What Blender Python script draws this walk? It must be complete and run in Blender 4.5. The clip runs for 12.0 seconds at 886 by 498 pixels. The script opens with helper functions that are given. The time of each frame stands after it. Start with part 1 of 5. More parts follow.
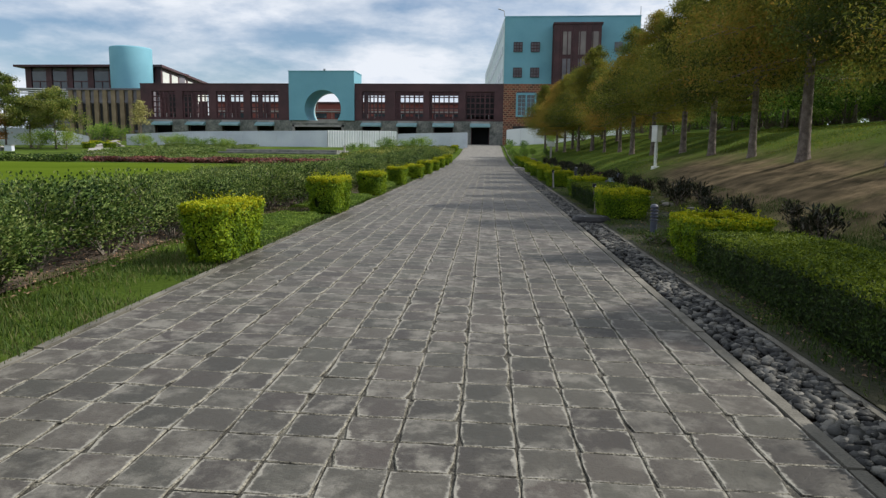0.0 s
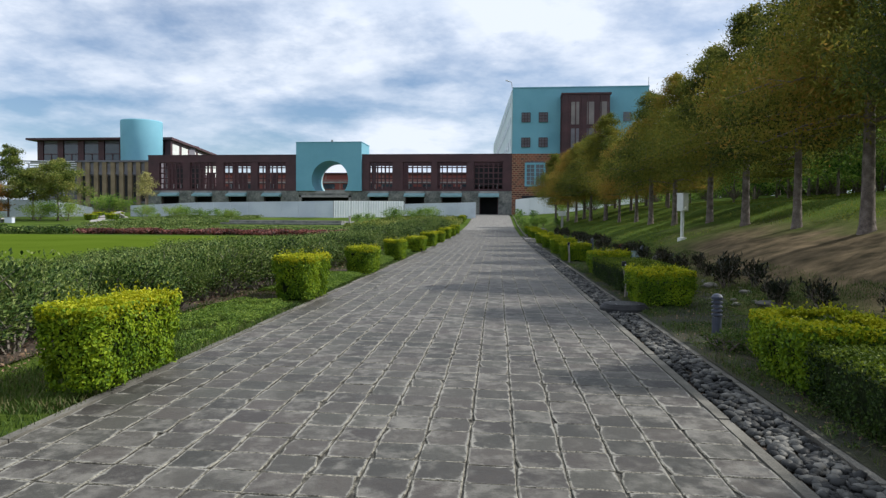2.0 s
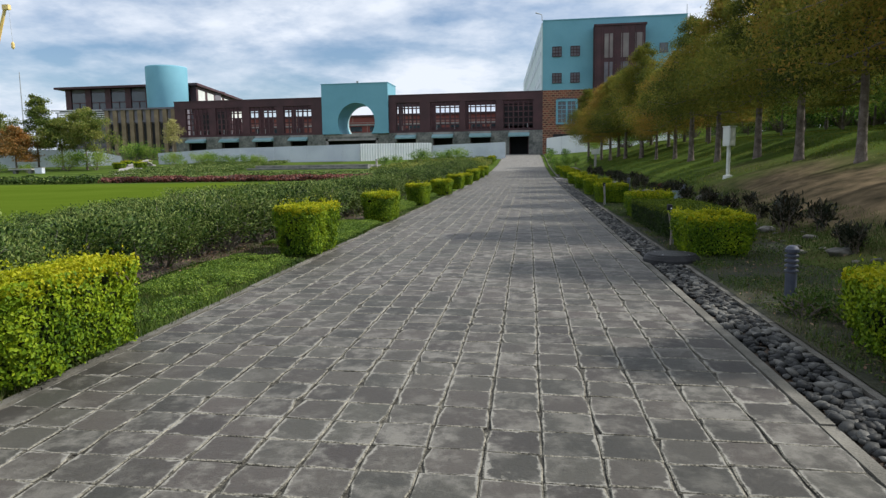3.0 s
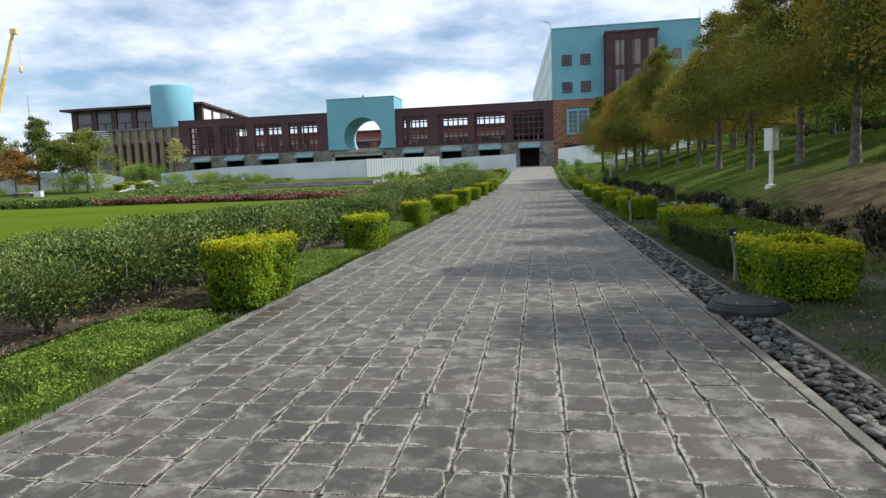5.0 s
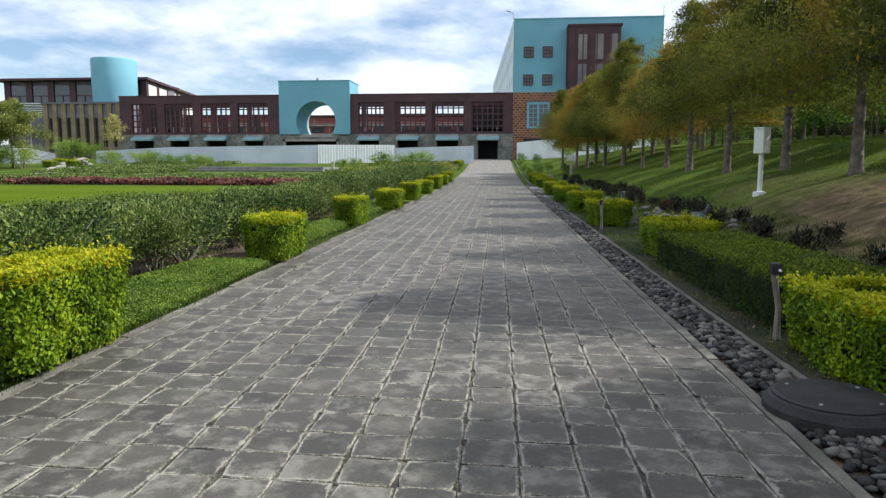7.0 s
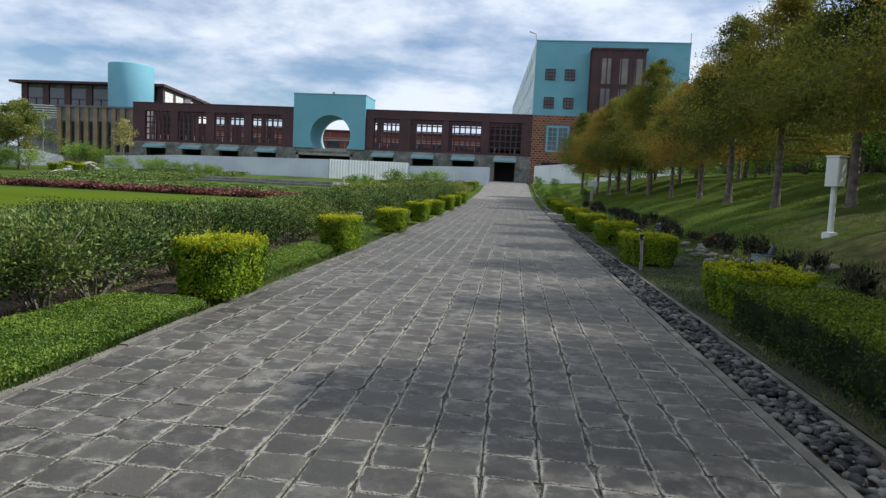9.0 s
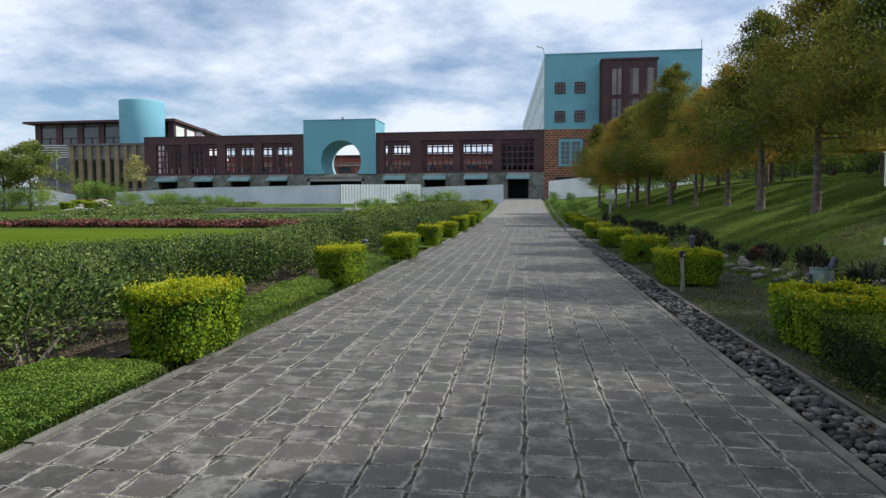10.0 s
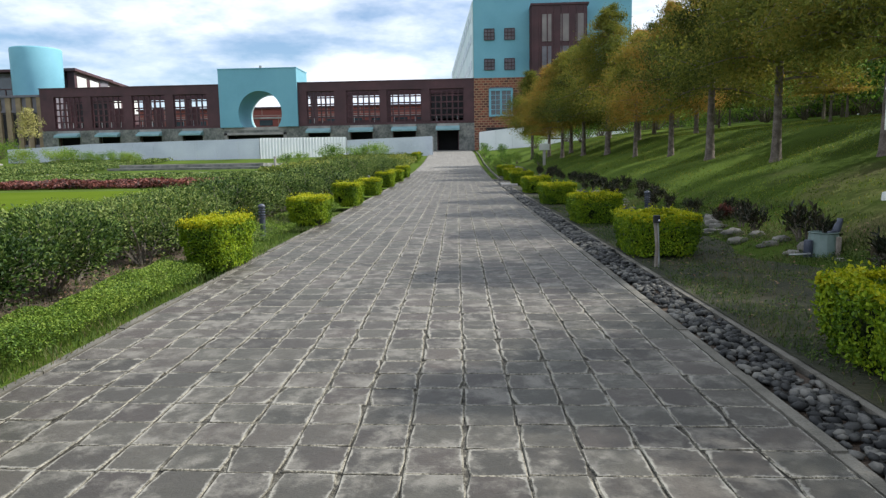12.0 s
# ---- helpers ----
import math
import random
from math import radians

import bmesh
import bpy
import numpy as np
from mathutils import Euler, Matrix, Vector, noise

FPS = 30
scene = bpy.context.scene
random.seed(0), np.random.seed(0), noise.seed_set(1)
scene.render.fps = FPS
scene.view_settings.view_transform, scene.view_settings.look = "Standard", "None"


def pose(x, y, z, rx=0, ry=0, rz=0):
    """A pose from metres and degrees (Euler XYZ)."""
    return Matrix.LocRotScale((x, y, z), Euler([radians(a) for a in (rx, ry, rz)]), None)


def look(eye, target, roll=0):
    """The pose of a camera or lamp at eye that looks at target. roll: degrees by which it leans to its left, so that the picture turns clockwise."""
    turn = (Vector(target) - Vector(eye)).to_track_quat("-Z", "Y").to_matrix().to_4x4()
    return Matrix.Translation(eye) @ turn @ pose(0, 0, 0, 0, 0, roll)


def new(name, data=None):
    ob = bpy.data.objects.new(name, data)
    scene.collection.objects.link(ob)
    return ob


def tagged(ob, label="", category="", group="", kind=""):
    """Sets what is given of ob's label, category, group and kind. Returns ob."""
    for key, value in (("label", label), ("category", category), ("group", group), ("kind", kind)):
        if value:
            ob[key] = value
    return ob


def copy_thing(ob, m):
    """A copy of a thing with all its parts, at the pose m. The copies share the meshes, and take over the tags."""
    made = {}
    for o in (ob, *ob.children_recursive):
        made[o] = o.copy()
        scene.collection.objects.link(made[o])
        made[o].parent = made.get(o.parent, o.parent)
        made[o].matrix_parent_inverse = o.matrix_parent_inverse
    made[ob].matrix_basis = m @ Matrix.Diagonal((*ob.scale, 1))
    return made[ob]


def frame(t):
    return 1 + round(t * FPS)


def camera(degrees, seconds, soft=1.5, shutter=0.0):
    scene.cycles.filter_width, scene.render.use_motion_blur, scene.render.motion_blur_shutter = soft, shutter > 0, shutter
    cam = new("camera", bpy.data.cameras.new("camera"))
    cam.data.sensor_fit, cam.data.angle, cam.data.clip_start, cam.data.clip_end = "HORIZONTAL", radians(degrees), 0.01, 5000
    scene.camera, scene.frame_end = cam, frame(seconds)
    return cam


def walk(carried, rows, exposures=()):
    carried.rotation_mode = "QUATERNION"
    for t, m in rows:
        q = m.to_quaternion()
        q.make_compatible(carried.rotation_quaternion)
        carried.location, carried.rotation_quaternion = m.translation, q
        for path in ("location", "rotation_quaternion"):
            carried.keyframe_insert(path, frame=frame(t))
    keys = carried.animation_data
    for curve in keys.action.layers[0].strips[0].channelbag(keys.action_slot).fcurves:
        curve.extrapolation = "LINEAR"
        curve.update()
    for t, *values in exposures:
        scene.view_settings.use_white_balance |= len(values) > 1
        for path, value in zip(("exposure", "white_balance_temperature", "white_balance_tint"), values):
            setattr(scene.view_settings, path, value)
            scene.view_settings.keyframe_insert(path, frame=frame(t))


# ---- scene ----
cam = camera(66.16, 12.0, soft=1.35)
PATH = [
    (0, (0.802, -0.401, 1.464), (-0.137, 9.465, 0.127), 0.68),
    (0.5, (0.849, 0.25, 1.441), (-0.402, 9.967, -0.565), 0.79),
    (1, (0.819, 0.929, 1.462), (0.01, 10.815, 0.194), 0.31),
    (1.5, (0.78, 1.637, 1.568), (-0.532, 11.535, 1.012), -2.01),
    (2, (0.763, 2.333, 1.537), (-0.338, 12.266, 1.21), 0.44),
    (2.5, (0.724, 2.999, 1.562), (-0.656, 12.875, 0.823), -1.85),
    (3, (0.774, 3.667, 1.56), (-0.774, 13.476, 0.382), -0.78),
    (5, (0.651, 6.45, 1.607), (-1.081, 16.251, 0.631), -2.06),
    (5.5, (0.59, 7.14, 1.629), (-0.514, 17.025, 0.598), -0.73),
    (6, (0.548, 7.926, 1.652), (-0.498, 17.845, 0.933), -1.35),
    (6.5, (0.574, 8.634, 1.636), (-0.518, 18.523, 0.63), 0.72),
    (7, (0.538, 9.374, 1.677), (-0.546, 19.251, 0.549), 0.19),
    (9, (0.367, 12.062, 1.662), (-0.903, 21.946, 0.826), 2.76),
    (9.5, (0.326, 12.797, 1.688), (-1.713, 22.567, 1.05), 0.40),
    (10, (0.248, 13.52, 1.7), (-1.277, 23.388, 1.152), -0.07),
    (10.5, (0.149, 14.226, 1.74), (-1.576, 24.062, 1.205), 0.17),
    (11, (0.131, 14.924, 1.734), (-1.453, 24.78, 1.129), 0.73),
    (11.5, (0.122, 15.591, 1.727), (-0.887, 25.447, 0.363), -0.32),
    (12, (0.137, 16.239, 1.756), (-0.396, 26.147, 0.513), -0.99),
]
walk(cam, [(t, look(eye, target, roll)) for t, eye, target, roll in PATH],
     exposures=((0, -0.07, 6000, 10), (0.5, 0.23, 6100, 10), (1, 0.73, 6100, 10), (1.5, 0.16, 5750, 10), (2, 0.02, 5750, 10), (2.5, -0.08, 5750, 10), (3, 0.00, 5850, 10), (5, 0.26, 5850, 10),
                (6, 0.21, 5850, 10), (7, 0.37, 5850, 10), (9, -0.01, 5700, 10), (10.5, 0.01, 5700, 10), (12, 0.41, 5850, 10)))

# ---- light ----
SUN_AZ, SUN_EL = 11.0, 43.5     # degrees from +x towards +y, degrees above the ground
world = bpy.data.worlds.new("world")
scene.world = world
world.use_nodes = True
wn, wl = world.node_tree.nodes, world.node_tree.links


def wnode(kind, **values):
    n = wn.new(kind)
    for key, value in values.items():
        n.inputs[key].default_value = value
    return n


def wmath(op, a, b):
    n = wn.new("ShaderNodeMath")
    n.operation = op
    for k, v in enumerate((a, b)):
        if isinstance(v, (int, float)):
            n.inputs[k].default_value = v
        else:
            wl.new(v, n.inputs[k])
    return n.outputs[0]


def wramp(fac, stops):
    n = wn.new("ShaderNodeValToRGB")
    while len(n.color_ramp.elements) < len(stops):
        n.color_ramp.elements.new(0.5)
    for e, (p, v) in zip(n.color_ramp.elements, stops):
        e.position, e.color = p, (v, v, v, 1)
    wl.new(fac, n.inputs[0])
    return n.outputs[0]


sky = wn.new("ShaderNodeTexSky")
sky.sky_type, sky.sun_disc = "NISHITA", False
sky.sun_elevation, sky.sun_rotation = radians(SUN_EL), radians(90 - SUN_AZ)
sky.air_density, sky.dust_density = 1.0, 0.6
# broken cloud: a sheet of cloud seen in perspective
coord = wn.new("ShaderNodeTexCoord")
axes = wn.new("ShaderNodeSeparateXYZ")
wl.new(coord.outputs["Generated"], axes.inputs[0])
up = wmath("ADD", wmath("MAXIMUM", axes.outputs[2], 0.0), 0.22)
flat = wn.new("ShaderNodeCombineXYZ")
wl.new(wmath("DIVIDE", axes.outputs[0], up), flat.inputs[0])
wl.new(wmath("DIVIDE", axes.outputs[1], up), flat.inputs[1])
flat.inputs[2].default_value = 3.4
broad = wnode("ShaderNodeTexNoise", Scale=0.95, Detail=8.0, Roughness=0.54, Distortion=0.15)
fine = wnode("ShaderNodeTexNoise", Scale=3.0, Detail=6.0, Roughness=0.6)
wl.new(flat.outputs[0], broad.inputs["Vector"])
wl.new(flat.outputs[0], fine.inputs["Vector"])
cover = wmath("ADD", wmath("MULTIPLY", broad.outputs["Fac"], 0.75), wmath("MULTIPLY", fine.outputs["Fac"], 0.25))
mask = wramp(cover, [(0.36, 0.0), (0.52, 1.0)])
shade = wramp(fine.outputs["Fac"], [(0.34, 0.35), (0.56, 1.0)])
white = wn.new("ShaderNodeMixRGB")
white.inputs[1].default_value, white.inputs[2].default_value = (0.60, 0.69, 0.82, 1), (1.05, 1.05, 1.05, 1)
wl.new(shade, white.inputs[0])
clear = wn.new("ShaderNodeBackground")
clear.inputs[1].default_value = 0.105
wl.new(sky.outputs[0], clear.inputs[0])
cloud = wn.new("ShaderNodeBackground")
cloud.inputs[1].default_value = 0.88
wl.new(white.outputs[0], cloud.inputs[0])
both = wn.new("ShaderNodeMixShader")
wl.new(mask, both.inputs[0])
wl.new(clear.outputs[0], both.inputs[1])
wl.new(cloud.outputs[0], both.inputs[2])
wl.new(both.outputs[0], wn["World Output"].inputs[0])

sun = new("sun", bpy.data.lights.new("sun", "SUN"))
sun.data.energy, sun.data.angle, sun.data.color = 5.0, radians(0.6), (1.0, 0.91, 0.77)
ca, sa, ce, se = math.cos(radians(SUN_AZ)), math.sin(radians(SUN_AZ)), math.cos(radians(SUN_EL)), math.sin(radians(SUN_EL))
sun.matrix_world = look((60 * ca * ce, 60 * sa * ce, 60 * se), (0, 0, 0))

# ---- materials ----
rng = np.random.default_rng(7)


def material(name, colors, scale=4.0, detail=6.0, rough=0.8, bump=0.0, bump_scale=40.0, fine_scale=60.0, fine=0.25,
             metal=0.0, island=0.0, random_object=0.0, translucent=0.0, coat=0.0, gloss=0.5):
    """A painted, grown or weathered surface: colours over broad noise, fine grain, bump, and variation by piece."""
    m = bpy.data.materials.new(name)
    m.use_nodes = True
    n, l = m.node_tree.nodes, m.node_tree.links
    p = n["Principled BSDF"]
    tc = n.new("ShaderNodeNewGeometry")
    coords = "Position"
    a = n.new("ShaderNodeTexNoise")
    a.inputs["Scale"].default_value, a.inputs["Detail"].default_value = scale, detail
    l.new(tc.outputs[coords], a.inputs["Vector"])
    b = n.new("ShaderNodeTexNoise")
    b.inputs["Scale"].default_value, b.inputs["Detail"].default_value = fine_scale, 3.0
    l.new(tc.outputs[coords], b.inputs["Vector"])
    fac = a.outputs["Fac"]

    def add(x, y, k):
        q = n.new("ShaderNodeMath")
        q.operation = "MULTIPLY_ADD"
        l.new(y, q.inputs[0])
        q.inputs[1].default_value = k
        l.new(x, q.inputs[2])
        s = n.new("ShaderNodeMath")
        s.operation = "SUBTRACT"
        l.new(q.outputs[0], s.inputs[0])
        s.inputs[1].default_value = k / 2
        return s.outputs[0]

    fac = add(fac, b.outputs["Fac"], fine)
    if island:
        g = n.new("ShaderNodeNewGeometry")
        fac = add(fac, g.outputs["Random Per Island"], island)
    if random_object:
        g = n.new("ShaderNodeObjectInfo")
        fac = add(fac, g.outputs["Random"], random_object)
    r = n.new("ShaderNodeValToRGB")
    while len(r.color_ramp.elements) < len(colors):
        r.color_ramp.elements.new(0.5)
    for i, (e, c) in enumerate(zip(r.color_ramp.elements, colors)):
        e.position, e.color = 0.25 + 0.5 * i / max(1, len(colors) - 1), (*c, 1)
    l.new(fac, r.inputs[0])
    l.new(r.outputs[0], p.inputs["Base Color"])
    p.inputs["Roughness"].default_value, p.inputs["Metallic"].default_value = rough, metal
    p.inputs["Specular IOR Level"].default_value = gloss
    if coat:
        p.inputs["Coat Weight"].default_value = coat
    if bump:
        c = n.new("ShaderNodeTexNoise")
        c.inputs["Scale"].default_value, c.inputs["Detail"].default_value = bump_scale, 5.0
        l.new(tc.outputs[coords], c.inputs["Vector"])
        k = n.new("ShaderNodeBump")
        k.inputs["Strength"].default_value, k.inputs["Distance"].default_value = bump, 0.02
        l.new(c.outputs["Fac"], k.inputs["Height"])
        l.new(k.outputs[0], p.inputs["Normal"])
    if translucent:
        t = n.new("ShaderNodeBsdfTranslucent")
        l.new(r.outputs[0], t.inputs["Color"])
        mix = n.new("ShaderNodeMixShader")
        mix.inputs[0].default_value = translucent
        l.new(p.outputs[0], mix.inputs[1])
        l.new(t.outputs[0], mix.inputs[2])
        l.new(mix.outputs[0], n["Material Output"].inputs[0])
    return m


def paver_material(name, joined):
    """Cast stone: each piece has its own tone and soft pale blotches, with broken lime bloom creeping in from its edges."""
    m = bpy.data.materials.new(name)
    m.use_nodes = True
    n, l = m.node_tree.nodes, m.node_tree.links
    p = n["Principled BSDF"]
    geo = n.new("ShaderNodeNewGeometry")
    one = geo.outputs["Random Per Island"] if joined else n.new("ShaderNodeObjectInfo").outputs["Random"]

    def calc(op, x, y, z=0.0):
        q = n.new("ShaderNodeMath")
        q.operation = op
        for k, v in enumerate((x, y, z)):
            if isinstance(v, (int, float)):
                q.inputs[k].default_value = v
            else:
                l.new(v, q.inputs[k])
        return q.outputs[0]

    def cloudy(scale, detail, roughness, w=None):
        q = n.new("ShaderNodeTexNoise")
        q.inputs["Scale"].default_value, q.inputs["Detail"].default_value, q.inputs["Roughness"].default_value = scale, detail, roughness
        l.new(geo.outputs["Position"], q.inputs["Vector"])
        if w is not None:
            q.noise_dimensions = "4D"
            l.new(w, q.inputs["W"])
        return q.outputs["Fac"]

    def band(x, low, high):
        q = n.new("ShaderNodeMapRange")
        q.interpolation_type = "SMOOTHSTEP"
        q.inputs["From Min"].default_value, q.inputs["From Max"].default_value = low, high
        l.new(x, q.inputs["Value"])
        return q.outputs[0]

    def blend(fac, x, y):
        q = n.new("ShaderNodeMixRGB")
        l.new(fac, q.inputs[0])
        for k, v in ((1, x), (2, y)):
            if isinstance(v, tuple):
                q.inputs[k].default_value = (*v, 1)
            else:
                l.new(v, q.inputs[k])
        return q.outputs[0]

    own = calc("MULTIPLY", one, 57.0)
    edge = n.new("ShaderNodeAttribute")
    edge.attribute_name = "wear"
    grain, broad_, fleck = cloudy(95.0, 4, 0.65), cloudy(0.55, 4, 0.55), cloudy(24.0, 7, 0.7)
    tone = calc("ADD", calc("MULTIPLY", one, 0.55), calc("MULTIPLY", calc("ADD", grain, fleck), 0.28))
    stone = blend(band(tone, 0.1, 0.95), (0.02545, 0.02302, 0.01846), (0.06615, 0.05984, 0.04777))
    stone = blend(band(broad_, 0.42, 0.62), stone, blend(band(tone, 0.1, 0.95), (0.03562, 0.03097, 0.02591), (0.07209, 0.06278, 0.05181)))
    tint = blend(band(calc("FRACT", calc("MULTIPLY", one, 13.7), 0.0), 0.0, 1.0), (1.04, 0.98, 1.0), (0.96, 1.01, 0.97))
    mixed = n.new("ShaderNodeMixRGB")
    mixed.blend_type, mixed.inputs[0].default_value = "MULTIPLY", 1.0
    l.new(stone, mixed.inputs[1])
    l.new(tint, mixed.inputs[2])
    stone = mixed.outputs[0]
    patch = calc("MULTIPLY", band(cloudy(4.6, 8, 0.68, own), 0.46, 0.66), calc("ADD", band(broad_, 0.30, 0.70), 0.35))
    stone = blend(patch, stone, (0.1607, 0.1503, 0.1264))
    rim_ = calc("POWER", edge.outputs["Fac"], 2.4)
    creep = calc("ADD", calc("MULTIPLY", rim_, 0.50), calc("ADD", calc("MULTIPLY", fleck, 0.95), calc("MULTIPLY", cloudy(5.5, 6, 0.65), 1.3)))
    bloom = calc("MULTIPLY", band(creep, 1.37, 1.62), 0.85)
    stone = blend(bloom, stone, (0.2798, 0.268, 0.2309))
    pits = band(cloudy(30.0, 6, 0.78), 0.57, 0.68)
    stone = blend(calc("MULTIPLY", pits, 0.75), stone, (0.01696, 0.01507, 0.01214))
    l.new(stone, p.inputs["Base Color"])
    l.new(calc("MULTIPLY_ADD", bloom, 0.25, calc("MULTIPLY_ADD", fleck, 0.3, 0.47)), p.inputs["Roughness"])
    k = n.new("ShaderNodeBump")
    k.inputs["Strength"].default_value, k.inputs["Distance"].default_value = 0.6, 0.012
    l.new(calc("ADD", calc("ADD", fleck, calc("MULTIPLY", grain, 0.5)), calc("MULTIPLY", bloom, 0.25)), k.inputs["Height"])
    l.new(k.outputs[0], p.inputs["Normal"])
    return m


PAVER = paver_material("paver_stone", False)
PAVER_FIELD = paver_material("paver_stone_joined", True)
PAVER_EDGE = material("paver_worn_edge", [(0.02451, 0.02261, 0.01752), (0.08576, 0.07973, 0.06131), (0.2207, 0.2053, 0.1615), (0.3309, 0.3094, 0.249)], 9, 14, 0.9, 0.9, 60, 80, 0.95)
JOINT = material("joint_sand", [(0.01113, 0.0096, 0.007176), (0.05253, 0.048, 0.03754), (0.2101, 0.198, 0.1573)], 14, 9, 0.95, 0.8, 70, 150, 0.7)
KERB = material("kerb_concrete", [(0.05953, 0.05549, 0.04467), (0.1191, 0.111, 0.09036), (0.2083, 0.1936, 0.1595)], 2.5, 8, 0.9, 0.5, 50, 90, 0.4)
PEBBLE = material("river_pebble", [(0.01282, 0.01322, 0.0134), (0.03114, 0.03172, 0.03086), (0.06185, 0.06169, 0.05766), (0.1557, 0.1498, 0.1328)], 3, 4, 0.6, 0.15, 60, 80, 0.2, random_object=0.5, gloss=0.2)
PEBBLE_FIELD = material("river_pebble_joined", [(0.01282, 0.01322, 0.0134), (0.03114, 0.03172, 0.03086), (0.06185, 0.06169, 0.05766), (0.1557, 0.1498, 0.1328)], 3, 4, 0.6, 0.15, 60, 80, 0.2, island=0.5, gloss=0.2)
SOIL = material("bed_soil", [(0.02618, 0.02023, 0.01428), (0.0714, 0.04998, 0.03332), (0.1487, 0.1011, 0.06783)], 2.2, 9, 0.95, 0.9, 25, 45, 0.6)
GRASS_BLADE = material("grass_blade", [(0.0255, 0.0527, 0.00765), (0.051, 0.0935, 0.0136), (0.08925, 0.136, 0.0238), (0.153, 0.136, 0.0595)], 0.8, 4, 0.6, island=0.5, translucent=0.3, gloss=0.2)
LAWN_BLADE = material("lawn_blade", [(0.05345, 0.08596, 0.007335), (0.09354, 0.1404, 0.011), (0.1587, 0.2077, 0.01834), (0.2338, 0.2005, 0.04126)], 0.5, 4, 0.6, island=0.45, translucent=0.5, gloss=0.2)
COVER_LEAF = material("ground_cover_leaf", [(0.05625, 0.1069, 0.0135), (0.1294, 0.2138, 0.02475), (0.2363, 0.315, 0.045)], 1.5, 4, 0.5, island=0.6, translucent=0.25, gloss=0.2)
HEDGE_SIDE = material("hedge_leaf", [(0.03915, 0.08823, 0.001665), (0.1371, 0.2279, 0.003329), (0.2741, 0.3529, 0.004994)], 2.2, 5, 0.62, island=0.4, translucent=0.22, gloss=0.25)
HEDGE_TOP = material("hedge_new_growth", [(0.223, 0.2801, 0.003591), (0.3716, 0.389, 0.005386), (0.4758, 0.4435, 0.00808)], 2.4, 5, 0.62, island=0.4, translucent=0.35, gloss=0.25)
# dark green low hedge: side shade and top light put into two leaf colours
HEDGE_LOW_SHADED = material("trimmed_hedge_shaded_side", [(0.008925, 0.02231, 0.003124), (0.02231, 0.04462, 0.005355), (0.04462, 0.07586, 0.008925)], 2.2, 5, 0.62, island=0.6, translucent=0.15, gloss=0.2)
HEDGE_LOW_LIT = material("trimmed_hedge_lit_top", [(0.04769, 0.07949, 0.00506), (0.1033, 0.1445, 0.009098), (0.1749, 0.2167, 0.01416)], 2.2, 5, 0.62, island=0.6, translucent=0.3, gloss=0.2)
# near-black green: the shade deep between the leaves, put into the core's colour
HEDGE_CORE = material("hedge_inner_shade", [(0.0048, 0.0108, 0.0024), (0.018, 0.03, 0.0072), (0.036, 0.042, 0.012)], 12, 6, 0.9, 0.8, 40, gloss=0.2)
SHRUB_LEAF = material("shrub_leaf", [(0.01539, 0.03596, 0.006885), (0.0513, 0.09526, 0.0153), (0.1043, 0.1604, 0.02907), (0.2009, 0.243, 0.06502)], 1.2, 5, 0.55, island=0.6, translucent=0.2, random_object=0.2, gloss=0.2)
BARK_PALE = material("pale_stem_bark", [(0.07, 0.056, 0.042), (0.154, 0.133, 0.105), (0.252, 0.231, 0.196)], 12, 6, 0.85, 0.5, 60)
BARK = material("trunk_bark", [(0.07, 0.055, 0.045), (0.15, 0.12, 0.10), (0.25, 0.21, 0.18)], 7, 8, 0.9, 0.9, 22, 40, 0.5)
CYPRESS = material("cypress_frond", [(0.042, 0.062, 0.013), (0.125, 0.145, 0.022), (0.24, 0.225, 0.032), (0.36, 0.215, 0.04)], 0.4, 4, 0.7, fine_scale=5, fine=0.4, island=0.18, translucent=0.45, random_object=0.35, gloss=0.2)
BROAD = material("broad_leaf", [(0.0406, 0.0957, 0.0174), (0.1087, 0.2102, 0.0319), (0.232, 0.3553, 0.0522), (0.3335, 0.406, 0.07975)], 0.4, 5, 0.5, island=0.5, translucent=0.5, random_object=0.25, gloss=0.2)
ORANGE = material("autumn_leaf", [(0.10, 0.09, 0.02), (0.30, 0.15, 0.03), (0.42, 0.20, 0.04)], 0.5, 5, 0.6, island=0.5, translucent=0.3)
YELLOW = material("yellowing_leaf", [(0.20, 0.20, 0.05), (0.40, 0.37, 0.11), (0.50, 0.45, 0.18)], 0.5, 5, 0.6, island=0.5, translucent=0.3)
RED_LEAF = material("red_foliage", [(0.04, 0.018, 0.013), (0.15, 0.048, 0.036), (0.25, 0.085, 0.06)], 0.6, 5, 0.6, island=0.6, translucent=0.2)
DARK_LEAF = material("dark_purple_leaf", [(0.0108, 0.0162, 0.0081), (0.027, 0.0306, 0.0162), (0.054, 0.045, 0.027)], 3, 5, 0.45, island=0.6, translucent=0.15, gloss=0.2)
TEAL = material("teal_render", [(0.15, 0.35, 0.44), (0.17, 0.388, 0.48), (0.19, 0.418, 0.505)], 0.35, 8, 0.75, 0.1, 6, 5, 0.3)
TEAL_PALE = material("pale_teal_panels", [(0.52, 0.64, 0.64), (0.62, 0.72, 0.71), (0.70, 0.78, 0.77)], 0.3, 8, 0.6, 0.05, 6, 4, 0.2)
MAROON = material("maroon_steel", [(0.038, 0.014, 0.017), (0.06, 0.022, 0.026), (0.085, 0.031, 0.036)], 0.6, 8, 0.6, 0.1, 8, 9, 0.3)
STONE = material("rubble_stone", [(0.07, 0.075, 0.07), (0.16, 0.165, 0.15), (0.28, 0.27, 0.24)], 1.4, 9, 0.9, 0.5, 3, 4, 0.6)
